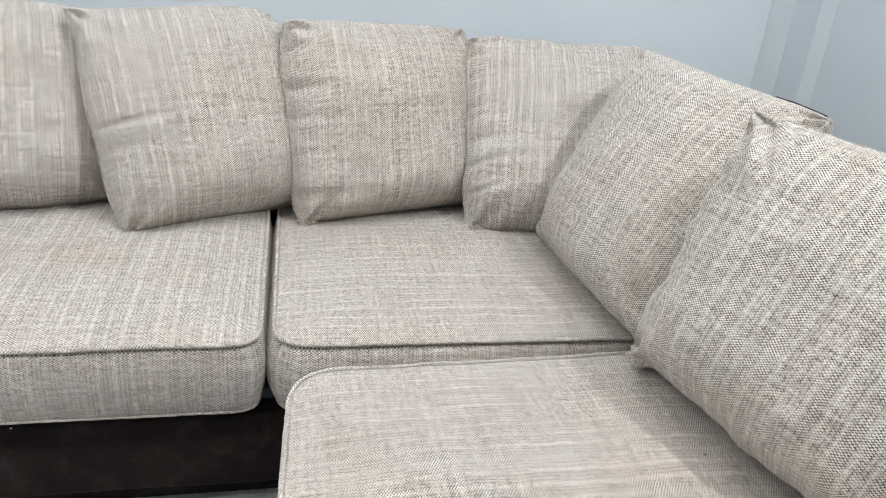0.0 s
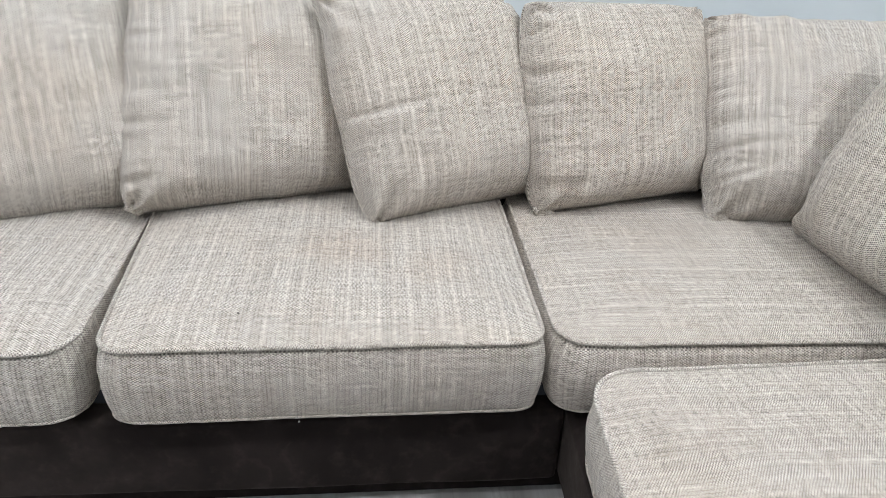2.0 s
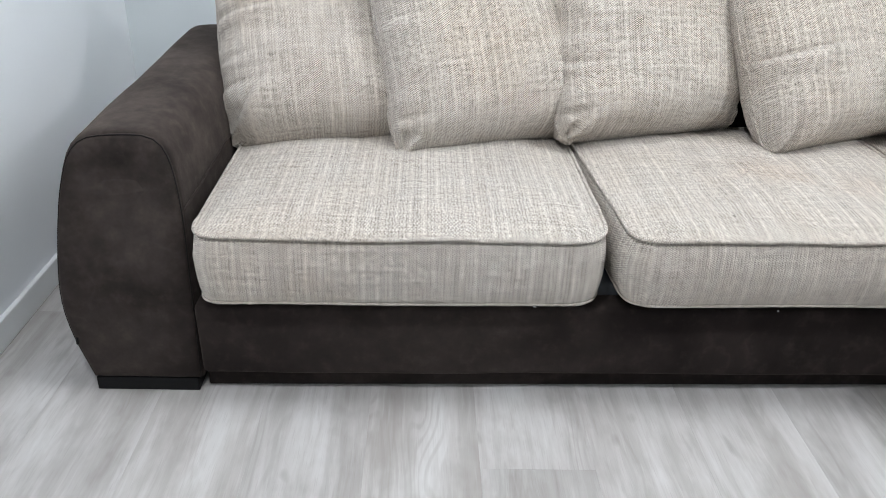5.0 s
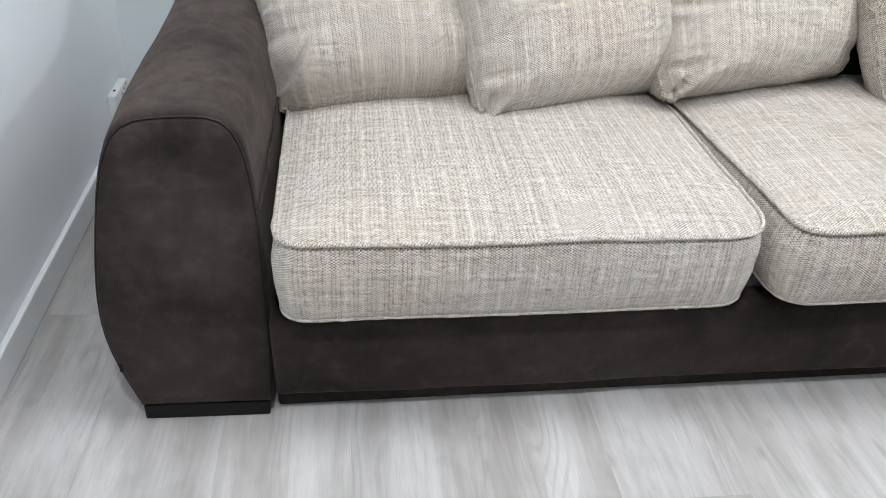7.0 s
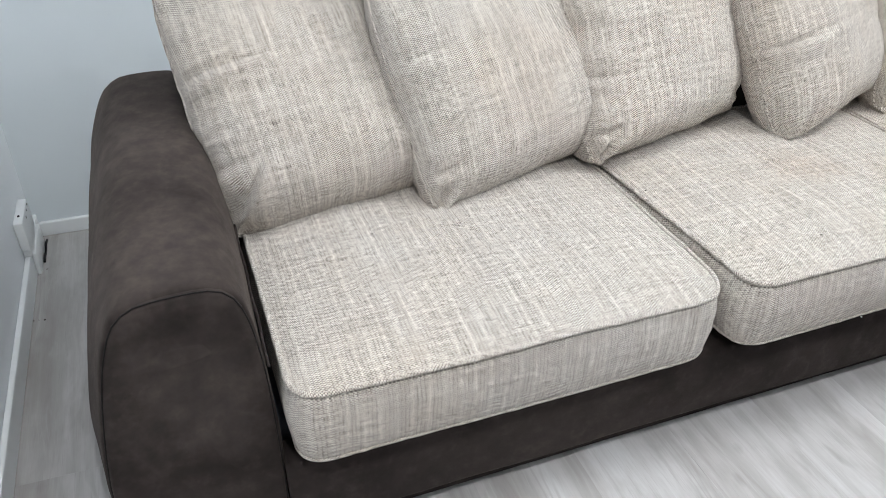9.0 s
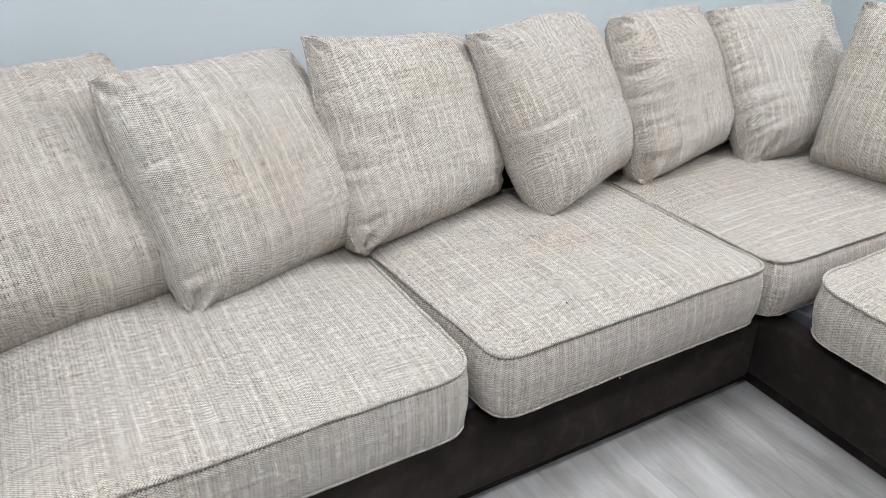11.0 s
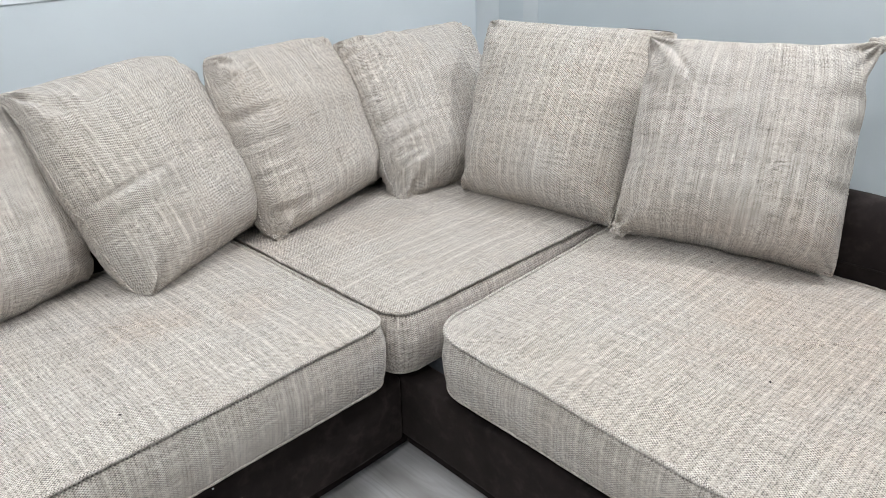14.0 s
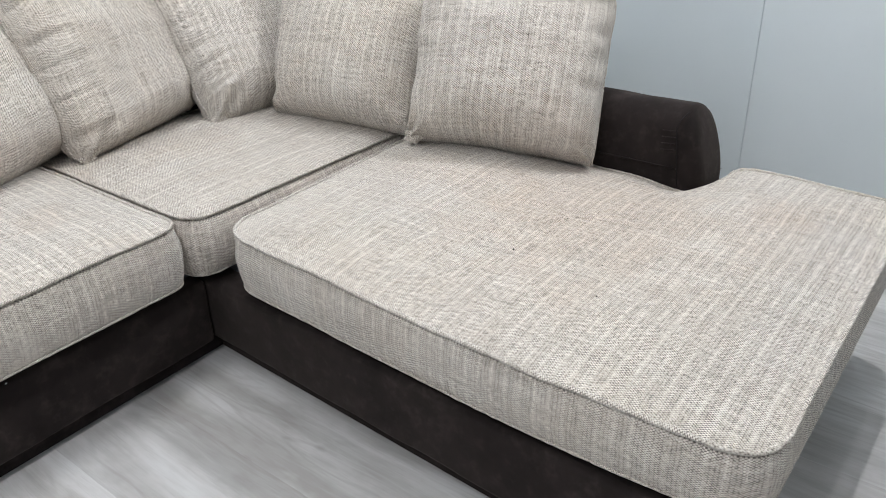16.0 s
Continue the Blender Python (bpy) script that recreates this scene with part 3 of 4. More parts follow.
# ---- cushions ----
def cushion_mesh(outline, z0, z1, crown, bulge, along, seed, rings=26, dip=0.0, skirt=0.0, slope=(0.0, 0.0), dips=()):
    """Boxed cushion over an outline: crowned top, bulging sides, cloth coordinates in metres.
    along: 'x' or 'y', the way its light threads run on the top."""
    k = len(outline)
    c = sum(outline, Vector((0, 0))) / k
    off = Vector((seed * 3.7, seed * 1.9, seed))

    def top(s, p):
        q = c + (p - c) * s
        e = 1 - s
        z = z1 + crown * (1 - max(0.0, 1 - e / 0.55) ** 2.4)
        z += 0.006 * noise.noise(Vector((q.x, q.y, 0)) * 5 + off) * min(1, e * 6)
        z += 0.0022 * noise.noise(Vector((q.x, q.y, 0)) * 22 + off) * min(1, e * 8)
        z -= dip * math.exp(-((q - c).length / 0.3) ** 2)
        z += 0.004 * noise.noise(Vector((p.x, p.y, 0)) * 7 + off)
        z += 0.0035 * noise.noise(Vector((p.x, p.y, 0)) * 30 + off) * math.exp(-e / 0.07) * min(1.0, e * 60)
        for dx, dy, dr, depth in dips:
            z -= depth * math.exp(-((q.x - dx) ** 2 + (q.y - dy) ** 2) / dr ** 2)
        z += slope[0] * (q.x - c.x) + slope[1] * (q.y - c.y)
        return Vector((q.x, q.y, z))

    arc = [0.0]
    for a, b in zip(outline, outline[1:] + outline[:1]):
        arc.append(arc[-1] + (b - a).length)
    norms = [Vector(((outline[(i + 1) % k] - outline[i - 1]).y, -(outline[(i + 1) % k] - outline[i - 1]).x)).normalized() for i in range(k)]
    verts, faces, uvs = [], [], []

    def cloth(p):
        return (p.x, p.y) if along == "y" else (p.y, p.x)

    rows = []
    for r in range(rings):
        s = 1 - (r / (rings - 1)) ** 1.0 * 0.985
        rows.append([top(s, p) for p in outline])
    for row in rows:
        verts += row
    for r in range(rings - 1):
        for i in range(k):
            j = (i + 1) % k
            q = (r * k + i, r * k + j, (r + 1) * k + j, (r + 1) * k + i)
            faces.append(q)
            uvs += [cloth(verts[m]) for m in q]
    faces.append(tuple(range((rings - 1) * k, rings * k)))
    uvs += [cloth(verts[m]) for m in faces[-1]]
    first = len(verts)
    steps = (0.0, 0.025, 0.05, 0.08, 0.14, 0.25, 0.38, 0.5, 0.62, 0.75, 0.88, 0.95, 1.0)
    levels = len(steps) - 1
    for f in steps:
        for i, p in enumerate(outline):
            swell = bulge * (math.sin(math.pi * f) ** 0.7 if 0 < f < 1 else 0) + 0.003 * noise.noise(Vector((p.x, p.y, f)) * 8 + off) * math.sin(math.pi * f)
            swell = min(swell, -0.0045 * math.sin(math.pi * f / 0.08)) if f < 0.08 else swell
            q = p + norms[i] * (swell - skirt * f)
            zt = top(1, p).z
            zb = z0 + 0.003 * noise.noise(Vector((p.x, p.y, 3)) * 5 + off)
            verts.append(Vector((q.x, q.y, zt + (zb - zt) * f)))
    for m in range(levels):
        for i in range(k):
            j = (i + 1) % k
            q = (first + m * k + i, first + (m + 1) * k + i, first + (m + 1) * k + j, first + m * k + j)
            faces.append(q)
            ends = (arc[i], arc[i], arc[i + 1], arc[i + 1])
            uvs += [(5 + a, verts[v].z) for a, v in zip(ends, q)]
    last = first + levels * k
    faces.append(tuple(range(last + k - 1, last - 1, -1)))
    uvs += [(verts[v].x, verts[v].y) for v in faces[-1]]
    me = bpy.data.meshes.new("cover")
    me.from_pydata(verts, [], faces)
    layer = me.uv_layers.new(name="UVMap")
    layer.data.foreach_set("uv", [w for uv in uvs for w in uv])
    me.materials.append(FABRIC)
    me.shade_smooth()
    edge_top = [v + Vector((n.x, n.y, 0)) * 0.0040 for v, n in zip(rows[0], norms)]
    edge_bottom = [v + Vector((n.x, n.y, 0)) * 0.002 for v, n in zip(verts[last:last + k], norms)]
    return me, edge_top, edge_bottom


def cord_part(points, parent, radius=0.0050):
    """Piping with the cloth's own coordinates."""
    ob = part("piping", tube(points, radius, True, 8, 0.4), FABRIC, parent)
    me = ob.data
    layer = me.uv_layers.new(name="UVMap")
    for loop in me.loops:
        ring, side_of = divmod(loop.vertex_index, 8)
        layer.data[loop.index].uv = (9 + side_of * 0.0037 + ring * 0.004, ring * 0.0115)
    return ob


def seat_cushion(label, corners, z0, z1, crown, bulge, along, seed, **more):
    """Built in place; the Empty stands at its base."""
    outline = rounded(corners)
    ob = thing("seat_cushion", label, "cushion", "loose seat cushions")
    me, a, b = cushion_mesh(outline, z0, z1, crown, bulge, along, seed, **more)
    cover = new("cover", me)
    cover.parent = ob
    cord_part(a, ob)
    cord_part(b, ob, 0.0030)
    return ob


seat_cushion("beige woven seat cushion beside the suede arm, slightly worn",
             [(-1.808, -0.088, 0.06), (-0.944, -0.068, 0.085), (-0.948, 0.66, 0.05), (-1.814, 0.66, 0.05)], SEAT_Z0, SEAT_Z1, 0.022, 0.012, "y", 1)
seat_cushion("beige woven seat cushion with faint brown stains",
             [(-0.892, -0.078, 0.06), (-0.096, -0.056, 0.05), (-0.098, 0.66, 0.05), (-0.937, 0.66, 0.05)], SEAT_Z0 + 0.007, SEAT_Z1 + 0.008, 0.022, 0.016, "y", 2)
seat_cushion("beige woven corner seat cushion with crosswise threads",
             [(-0.062, -0.055, 0.07), (0.82, -0.055, 0.05), (0.82, 0.66, 0.05), (-0.062, 0.66, 0.05)], SEAT_Z0, SEAT_Z1 + 0.002, 0.016, 0.024, "x", 3)
seat_cushion("long beige woven chaise cushion, notched round the side back, stained",
             [(-0.028, -0.135, 0.09), (-0.066, -1.02, 0.16), (-0.050, -1.405, 0.09), (0.985, -1.400, 0.08), (1.005, -0.985, 0.05), (0.835, -0.978, 0.02), (0.828, -0.108, 0.05)],
             SEAT_Z0, SEAT_Z1 - 0.010, 0.022, 0.012, "x", 4, slope=(0.016, 0.010), dips=((0.83, -0.93, 0.13, 0.030), (0.84, -0.66, 0.20, 0.018), (0.45, -0.75, 0.30, 0.006)))


def pillow(label, bl, br, tl, tr, thick=0.122, seed=1, pinch=0.012, creases=(), tufts=("low",), ear=(0.0, 0.0), shir=0.0, hump=0.0, soft_top=(0.06, 0.06), soft_foot=0.045, zipper=None):
    """A square scatter pillow between its four sewn corners, filled towards the middle, with puckers along its seams."""
    bl, br, tl, tr = Vector(bl), Vector(br), Vector(tl), Vector(tr)
    w, h = ((br - bl).length + (tr - tl).length) / 2, ((tl - bl).length + (tr - br).length) / 2
    base = (bl + br) / 2
    ex, ey = (br - bl + tr - tl).normalized(), (tl - bl + tr - br).normalized()
    n = ex.cross(ey).normalized()
    off = Vector((seed * 5.1, seed * 2.3, seed * 1.7))
    N = 104

    def ease(i):
        a = -1 + 2 * i / N
        return math.copysign(1 - (1 - abs(a)) ** 1.35, a)

    def spot(i, j, front):
        u, v = ease(i), ease(j)
        soft = soft_top[0 if u < 0 else 1] * (abs(u) * abs(v)) ** 5 if v > 0 else soft_foot * (abs(u) * abs(v)) ** 4.5
        pu = u * (1.032 + 0.03 * max(0.0, -v) ** 2 - soft - pinch * (1 - v * v)) + 0.016 * noise.noise(Vector((v * 3, u, seed))) * abs(u)
        pv = v * (1.068 - soft - 0.035 * (1 - u * u)) if v < 0 else v * (1.05 - soft - 0.03 * (1 - u * u))
        pu -= math.copysign(1, u) * abs(u) ** 6 * ear[0 if u < 0 else 1] * math.exp(-((v - 0.70) / 0.16) ** 2)
        pv += hump * max(0.0, v) ** 4 * (1 - u * u)
        pv = pv + 0.016 * noise.noise(Vector((u * 3, v, seed + 9))) * abs(v)
        a, b = (pu + 1) / 2, (pv + 1) / 2
        m = bl.lerp(br, a).lerp(tl.lerp(tr, a), b)
        if v < 0:
            tuck = v ** 6 * (1 - u ** 8)
            m += ey * (0.012 * tuck) - n * (0.050 * tuck)
        full = max(0.0, (1 - abs(u) ** 3.2) * (1 - abs(v) ** (2.6 if v > 0 else 3.8))) ** 0.46
        deep = thick * full * (1.05 - 0.12 * v)
        if not front:
            deep *= -0.92
        du, dv = (1 - abs(u)) * w / 2, (1 - abs(v)) * h / 2
        fold = 0.0
        for d, along in ((du, v * h / 2), (dv, u * w / 2)):
            g = math.exp(-d / 0.040) * (1 - math.exp(-d / 0.006))
            fold += 0.026 * g * (noise.noise(Vector((along * 20, seed, front * 3.0))) + 0.35 * noise.noise(Vector((along * 48, seed + 3.0, d * 6))))
        left = math.exp(-(1 + u) * w / 2 / 0.050) * (1 - math.exp(-(1 + u) * w / 2 / 0.006))
        fold += shir * left * (1.1 * noise.noise(Vector((v * h * 22, u * 1.2, seed + 4.0))) + 0.5 * noise.noise(Vector((v * h * 40, u * 2, seed + 6.0))))
        low = math.exp(-(((1 + u) * w / 2) ** 2 + ((1 + v) * h / 2) ** 2) / 0.09 ** 2)
        turn = math.atan2((1 + v) * h / 2 + 0.02, (1 + u) * w / 2 + 0.02)
        fold += 0.012 * low * math.sin(turn * 9 + seed) * min(1.0, (du + dv) / 0.03)
        corner = math.exp(-(du + dv) / 0.07)
        ang = math.atan2(dv + 1e-4, du + 1e-4)
        fold += 0.020 * corner * math.sin(ang * 8 + seed) * (1 - math.exp(-(du + dv) / 0.02))
        fold += 0.016 * noise.noise(Vector((u * 1.6, v * 1.6, seed * 2.2))) * full + 0.006 * noise.noise(Vector((u * 5, v * 5, seed))) * full
        for cu, cv, length, angle, depth in creases:
            dx, dy = u - cu, v - cv
            s = dx * math.cos(angle) + dy * math.sin(angle)
            d = -dx * math.sin(angle) + dy * math.cos(angle)
            if front:
                fall = math.exp(-(s / length) ** 2)
                fold += depth * fall * (-math.exp(-(d / 0.028) ** 2) + 0.8 * math.exp(-((d + 0.09) / 0.07) ** 2))
        return m + n * (deep + (fold if front else fold * 0.5)), (u * w / 2, v * h / 2)

    verts, uv_of, index = [], [], {}
    for front in (1, 0):
        for i in range(N + 1):
            for j in range(N + 1):
                edge = i in (0, N) or j in (0, N)
                if edge and not front:
                    index[front, i, j] = index[1, i, j]
                    continue
                p, uv = spot(i, j, front)
                index[front, i, j] = len(verts)
                verts.append(p - base)
                uv_of.append(uv)
    # cloth coordinates follow the surface from the middle outwards
    for front in (1, 0):
        for j in range(N + 1):
            for way in (1, -1):
                run = 0.0
                for i in range(N // 2 + way, N + 1 if way > 0 else -1, way):
                    k, before = index[front, i, j], index[front, i - way, j]
                    run += (verts[k] - verts[before]).length
                    if front or i not in (0, N):
                        uv_of[k] = (way * run, uv_of[k][1])
        for i in range(N + 1):
            for way in (1, -1):
                run = 0.0
                for j in range(N // 2 + way, N + 1 if way > 0 else -1, way):
                    k, before = index[front, i, j], index[front, i, j - way]
                    run += (verts[k] - verts[before]).length
                    if front or j not in (0, N):
                        uv_of[k] = (uv_of[k][0], way * run)
    faces = []
    for front in (1, 0):
        for i in range(N):
            for j in range(N):
                q = [index[front, i, j], index[front, i + 1, j], index[front, i + 1, j + 1], index[front, i, j + 1]]
                faces.append(q if front else q[::-1])
    me = bpy.data.meshes.new("cover")
    me.from_pydata(verts, [], faces)
    layer = me.uv_layers.new(name="UVMap")
    layer.data.foreach_set("uv", [c for f in faces for v in f for c in uv_of[v]])
    me.materials.append(PILLOW_CLOTH)
    me.shade_smooth()
    ob = thing("scatter_pillow", label, "pillow", "scatter pillows along the back", base)
    cover = new("cover", me)
    cover.parent = ob
    rim = [verts[index[1, i, 0]] for i in range(0, N)] + [verts[index[1, N, j]] for j in range(0, N)] + [verts[index[1, i, N]] for i in range(N, 0, -1)] + [verts[index[1, 0, j]] for j in range(N, 0, -1)]
    for corner_at in tufts:
        # gathered knot of cloth at a corner
        bm = bmesh.new()
        bmesh.ops.create_icosphere(bm, subdivisions=4, radius=1.0)
        at = verts[index[1, 0, 0]] + ex * 0.013 + ey * 0.012 + n * 0.008 if corner_at == "low" else verts[index[1, N, N]] - ex * 0.004 - ey * 0.004
        for v in bm.verts:
            d = v.co.normalized()
            r = 1 + 0.16 * math.sin(5 * math.atan2(d.y, d.x) + seed) * (1 - abs(d.z)) + 0.22 * noise.noise(d * 2.2 + off)
            v.co = at + (ex * d.x * 0.027 + ey * d.y * 0.019 + n * d.z * 0.017) * r
        knot = part("corner_tuft", bm, PILLOW_CLOTH, ob)
        flat = knot.data.uv_layers.new(name="UVMap")
        for loop in knot.data.loops:
            co = knot.data.vertices[loop.vertex_index].co
            flat.data[loop.index].uv = (co.dot(ex), co.dot(ey) + co.dot(n))
    if zipper:
        track = [verts[index[1, i, N]] + ey * 0.0035 for i in range(int(zipper[0] * N), int(zipper[1] * N))]
        part("zipper", tube(track, 0.0014, sides=6, wobble=0.8), THREAD, ob, "dark zip showing in the top seam")
    seam = part("seam", tube(rim, 0.0032, True, 6, 0.4), PILLOW_CLOTH, ob)
    lay = seam.data.uv_layers.new(name="UVMap")
    for loop in seam.data.loops:
        co = seam.data.vertices[loop.vertex_index].co
        lay.data[loop.index].uv = (co.z + co.x, co.y + co.x * 0.3)
    return ob


pillow("beige woven scatter pillow leaning on the suede arm", (-1.845, 0.418, 0.424), (-1.33, 0.50, 0.45), (-1.92, 0.79, 0.89), (-1.42, 0.86, 0.91), seed=1, tufts=(), soft_foot=0.11, shir=0.014, creases=((-0.8, 0.15, 0.35, 0.0, 0.014), (-0.8, -0.75, 0.25, 0.9, 0.016)))
pillow("beige woven scatter pillow with pinkish wear, tilted sideways", (-1.40, 0.388, 0.420), (-0.88, 0.56, 0.45), (-1.50, 0.61, 0.915), (-0.985, 0.85, 0.88), seed=2, pinch=0.015, shir=0.01)
pillow("beige woven scatter pillow standing upright on the seat joint", (-0.982, 0.445, 0.447), (-0.462, 0.62, 0.44), (-0.975, 0.72, 0.922), (-0.515, 0.76, 0.893), seed=3, pinch=-0.035, soft_foot=0.11, shir=0.014, ear=(0.02, 0.0), soft_top=(-0.01, 0.08))
pillow("beige woven scatter pillow with a folded lower corner", (-0.42, 0.426, 0.428), (-0.01, 0.60, 0.45), (-0.54, 0.65, 0.898), (-0.072, 0.80, 0.915), seed=4, pinch=-0.035, soft_foot=0.09, tufts=(), creases=((-0.75, -0.02, 0.5, 0.08, 0.014),), ear=(0.03, 0.0), hump=0.04, soft_top=(-0.02, 0.16))
pillow("beige woven scatter pillow with a puckered side seam", (-0.012, 0.500, 0.428), (0.447, 0.62, 0.45), (-0.058, 0.67, 0.91), (0.432, 0.84, 0.885), seed=5, pinch=-0.02, shir=0.020, soft_foot=0.09)
pillow("beige woven scatter pillow with a small dark speck", (0.418, 0.465, 0.428), (0.88, 0.42, 0.44), (0.430, 0.77, 0.872), (0.99, 0.75, 0.862), seed=6, soft_foot=0.08, shir=0.020, creases=((-0.9, -0.35, 0.4, 0.1, 0.012), (-0.85, -0.62, 0.3, 0.25, 0.010)))
pillow("beige woven scatter pillow turned along the chaise side", (0.615, 0.38, 0.425), (0.645, -0.13, 0.455), (0.815, 0.46, 0.915), (0.93, -0.12, 0.917), seed=7, pinch=0.03, zipper=(0.70, 0.97), soft_top=(0.04, 0.04))
pillow("beige woven scatter pillow propped against the side back", (0.625, -0.17, 0.455), (0.768, -0.668, 0.44), (0.765, -0.145, 0.925), (1.045, -0.585, 0.912), seed=8, pinch=0.022, tufts=("low", "high"), ear=(0.03, 0.05), soft_top=(0.0, -0.02), creases=((-0.7, 0.8, 0.25, -0.9, 0.012),))

# ---- lint and crumbs caught in the cloth ----
def crumbs(name, label, spots, material, size, seed):
    """Tiny uneven bits lying at the given places."""
    rng = random.Random(seed)
    bm = bmesh.new()
    for p in spots:
        made = bmesh.ops.create_icosphere(bm, subdivisions=1, radius=1.0)["verts"]
        a, r = rng.uniform(0, 3.14), size * rng.uniform(0.6, 1.3)
        stretch = rng.uniform(1.0, 2.4)
        for v in made:
            c = v.co * rng.uniform(0.8, 1.2)
            x, y = c.x * r * stretch, c.y * r
            v.co = Vector(p) + Vector((x * math.cos(a) - y * math.sin(a), x * math.sin(a) + y * math.cos(a), c.z * r * 0.6))
    me = bpy.data.meshes.new(name)
    bm.to_mesh(me)
    bm.free()
    me.materials.append(material)
    tagged(new(name, me), label, "lint", kind="stuff")


def resting(spots):
    """Drops places in plan onto the cushions."""
    out = []
    for ob in bpy.data.objects:
        if ob.name.split(".")[0] == "cover" and ob.parent.name.startswith("seat_cushion"):
            tree = BVHTree.FromPolygons([ob.parent.matrix_world @ v.co for v in ob.data.vertices], [p.vertices for p in ob.data.polygons])
            for x, y in spots:
                hit = tree.ray_cast(Vector((x, y, 2)), Vector((0, 0, -1)))[0]
                if hit:
                    out.append(hit)
    return out


rng = random.Random(11)
FLOOR_BITS = [(-2.368, 0.868, 0.001), (-2.354, 0.867, 0.001), (-2.339, 0.863, 0.001), (-2.347, 1.113, 0.001)]
DARK_BITS = [(0.024, -0.861), (0.374, -0.782), (0.30, -0.95), (0.58, -0.70), (-0.90, 0.32)] + [(rng.uniform(0.1, 0.95), rng.uniform(-1.35, -0.2)) for _ in range(6)] + [(rng.uniform(-1.7, -0.2), rng.uniform(0.0, 0.4)) for _ in range(4)]
crumbs("lint", "dark lint specks on the cushions", resting(DARK_BITS) + [(0.498, 0.622, 0.848), (0.868, -0.965, 0.437), (0.90, -0.968, 0.438), (0.93, -0.962, 0.436)], DIRT, 0.0018, 3)
crumbs("lint", "pale lint along the cushion edges", [(-1.786, -0.062, 0.262), (-1.089, -0.066, 0.262), (-1.22, -0.062, 0.26), (-0.55, -0.062, 0.26)], PLASTIC, 0.0019, 4)
crumbs("floor_crumbs", "dark crumbs and scuffs on the floor", FLOOR_BITS, DIRT, 0.0022, 5)

# ---- sign on the back wall ----
sign = thing("wall_sign", "white wall sign with dark green lettering", "sign", at=(0, ROOM_BACK, 1.291))
part("board", box(-1.75, 0.7, -0.006, -0.001, -0.262, 0.30, 0.001, 1), BOARD, sign, smooth=False)
for x0, x1, z0 in ((-0.820, -0.790, -0.238), (-0.743, -0.712, -0.240), (-0.648, -0.618, -0.236), (-0.560, -0.526, -0.239), (-0.452, -0.420, -0.239), (-0.402, -0.372, -0.241)):
    part("letter_bar", box(x0, x1, -0.009, -0.0062, z0, -0.06), GREEN, sign, smooth=False)
for xc, rad in ((-1.065, 0.045), (-0.925, 0.055)):
    outer = [(xc + rad * math.cos(a), 0, -0.203 + rad * math.sin(a)) for a in [math.pi + math.pi * s / 20 for s in range(21)]]
    inner_arc = [(xc + (rad - 0.022) * math.cos(a), 0, -0.2 + (rad - 0.016) * math.sin(a)) for a in [math.pi + math.pi * s / 20 for s in range(21)]]
    outer = [(outer[0][0], 0, -0.06)] + outer + [(outer[-1][0], 0, -0.06)]
    inner_arc = [(inner_arc[0][0], 0, -0.06)] + inner_arc + [(inner_arc[-1][0], 0, -0.06)]
    rings = [[(a[0], -0.0062, a[2]), (b[0], -0.0062, b[2]), (b[0], -0.009, b[2]), (a[0], -0.009, a[2])] for a, b in zip(outer, inner_arc)]
    part("letter_bar", loft(rings), GREEN, sign, smooth=False)

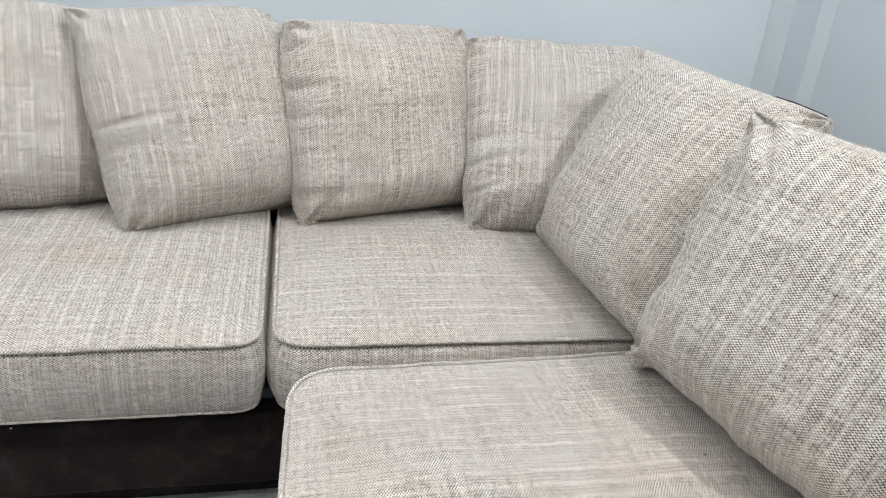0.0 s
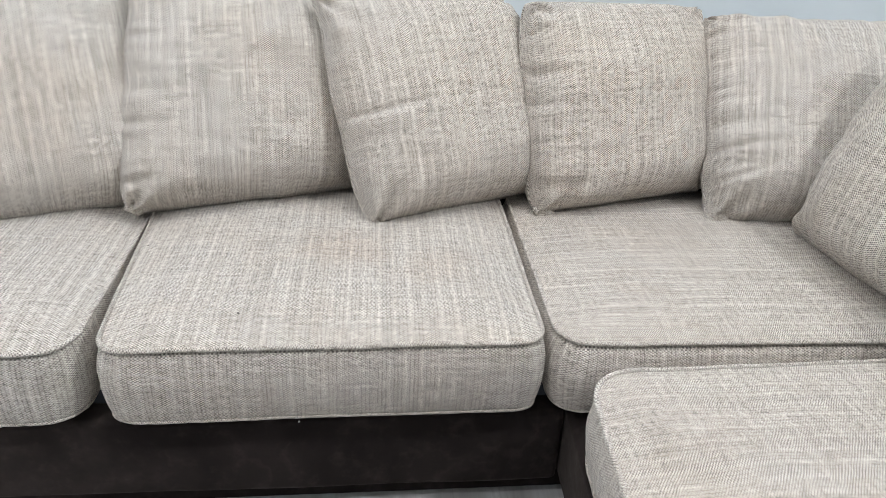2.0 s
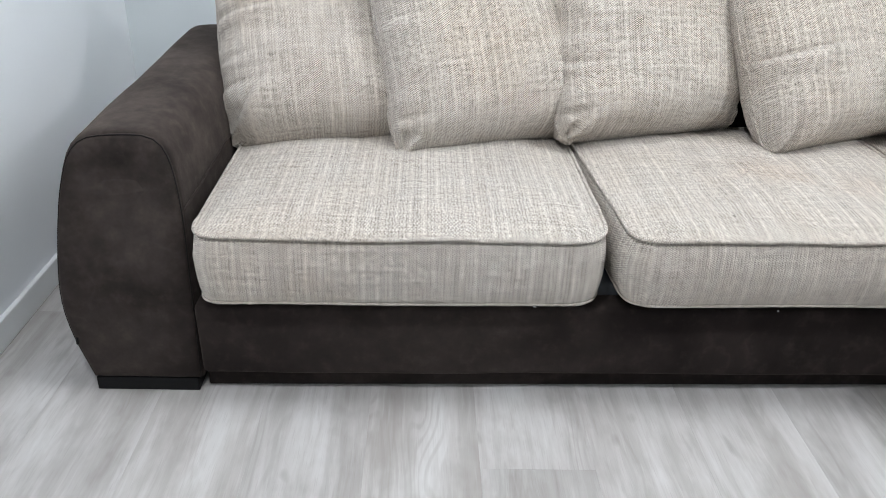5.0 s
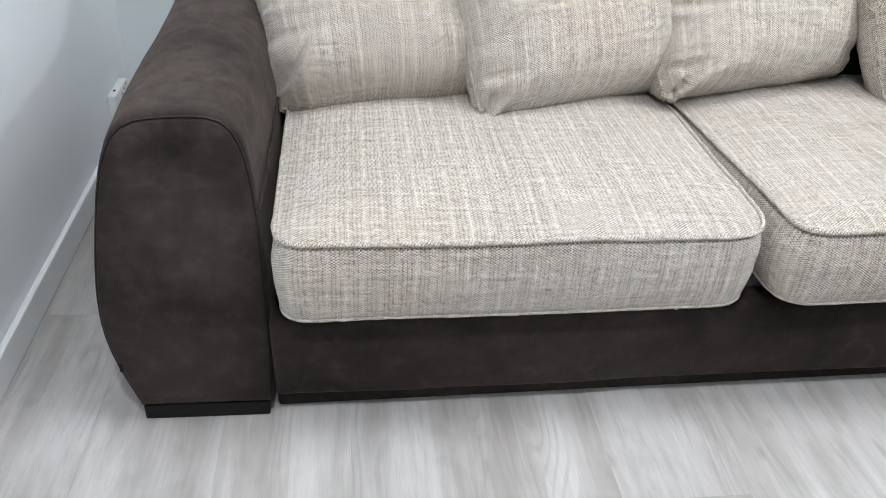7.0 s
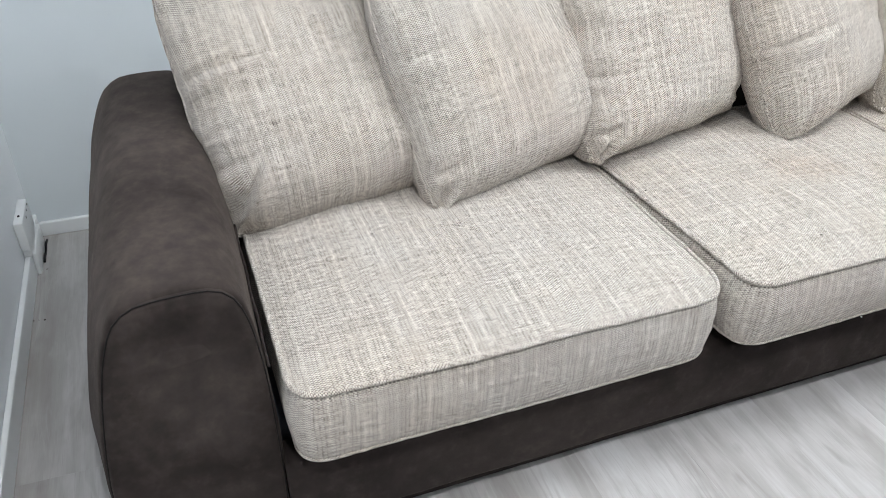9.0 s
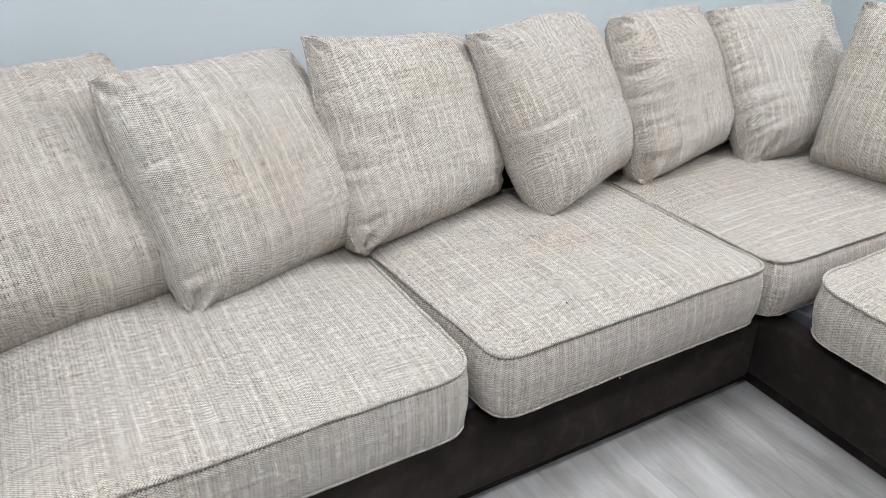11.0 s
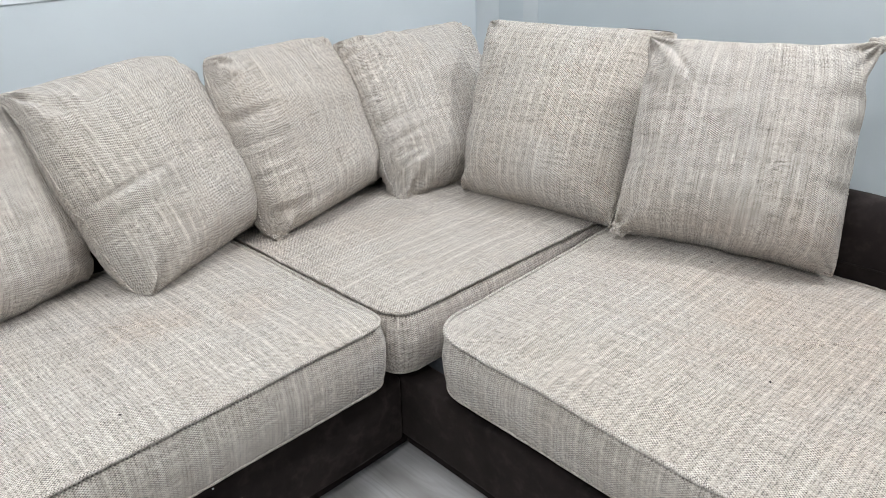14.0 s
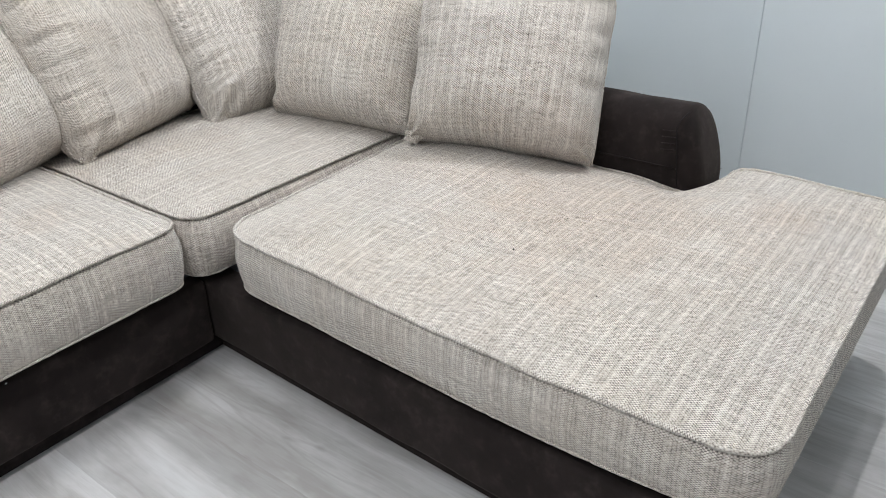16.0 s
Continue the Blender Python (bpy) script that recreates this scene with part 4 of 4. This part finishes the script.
# ---- cable box low on the left wall ----
socket = thing("cable_box", "white plastic cable outlet box on the wall above the skirting", "socket")
socket.matrix_world = LEFT @ pose(0, 1.16, 0)
part("upper_cover", box(0.001, 0.026, -0.10, 0.045, 0.104, 0.192, 0.003, 2), PLASTIC, socket)
part("lower_box", box(0.001, 0.022, -0.088, 0.04, 0.076, 0.101, 0.002, 2), PLASTIC, socket)
part("trunking", box(0.0165, 0.027, -0.07, 0.10, 0.0, 0.073, 0.002, 2), PLASTIC, socket)
part("button", box(0.010, 0.016, -0.062, -0.054, 0.190, 0.1945, 0.001, 1), BLACK, socket, smooth=False)
for d in (-0.035, -0.005, 0.02):
    part("screw", box(0.0245, 0.0268, d, d + 0.006, 0.176 + d * 0.2, 0.184 + d * 0.2, 0.001, 1), BLACK, socket, smooth=False)
# black tube added to draw the dark slot between trunking and floor
part("cable", tube([(0.031, -0.01 + 0.13 * k / 8, 0.004 + 0.003 * math.sin(k * 1.3)) for k in range(9)], 0.0035), BLACK, socket, "thin black tube standing in for the dark slot beside the trunking")

# ---- floor ----
floor = structure("floor", box(ROOM_L - 0.1, ROOM_R + 0.1, ROOM_FRONT - 0.1, ROOM_BACK + 0.1, -0.08, -0.006), GROUT, "pale grey bleached oak plank floor")
PLANK_W, PLANK_L, FIRST = 0.242, 1.25, -1.2065
rng = random.Random(5)
plank_meshes = {}


def plank(x0, x1, y0, y1):
    key = (round(x1 - x0, 4), round(y1 - y0, 4))
    if key not in plank_meshes:
        bm = box(-key[0] / 2, key[0] / 2, -key[1] / 2, key[1] / 2, -0.008, 0.0, 0.00015, 1)
        me = bpy.data.meshes.new("plank")
        bm.to_mesh(me)
        bm.free()
        me.materials.append(PLANK)
        plank_meshes[key] = me
    ob = new("plank", plank_meshes[key])
    ob.parent = floor
    ob.location = ((x0 + x1) / 2, (y0 + y1) / 2, 0)


row = -6
while FIRST + row * PLANK_W < ROOM_R:
    x0, x1 = max(ROOM_L - 0.04, FIRST + row * PLANK_W), min(ROOM_R, FIRST + (row + 1) * PLANK_W)
    if x1 - x0 > 0.01:
        y = -0.285 if row == 0 else (0.06, 0.24)[row % 2] + rng.uniform(-0.04, 0.08)
        while y > ROOM_FRONT:
            y -= PLANK_L
        while y < ROOM_BACK:
            y0, y1 = max(ROOM_FRONT, y), min(ROOM_BACK, y + PLANK_L)
            if y1 - y0 > 0.01:
                plank(x0 + 0.0001, x1 - 0.0001, y0 + 0.0001, y1 - 0.0001)
            y += PLANK_L
    row += 1
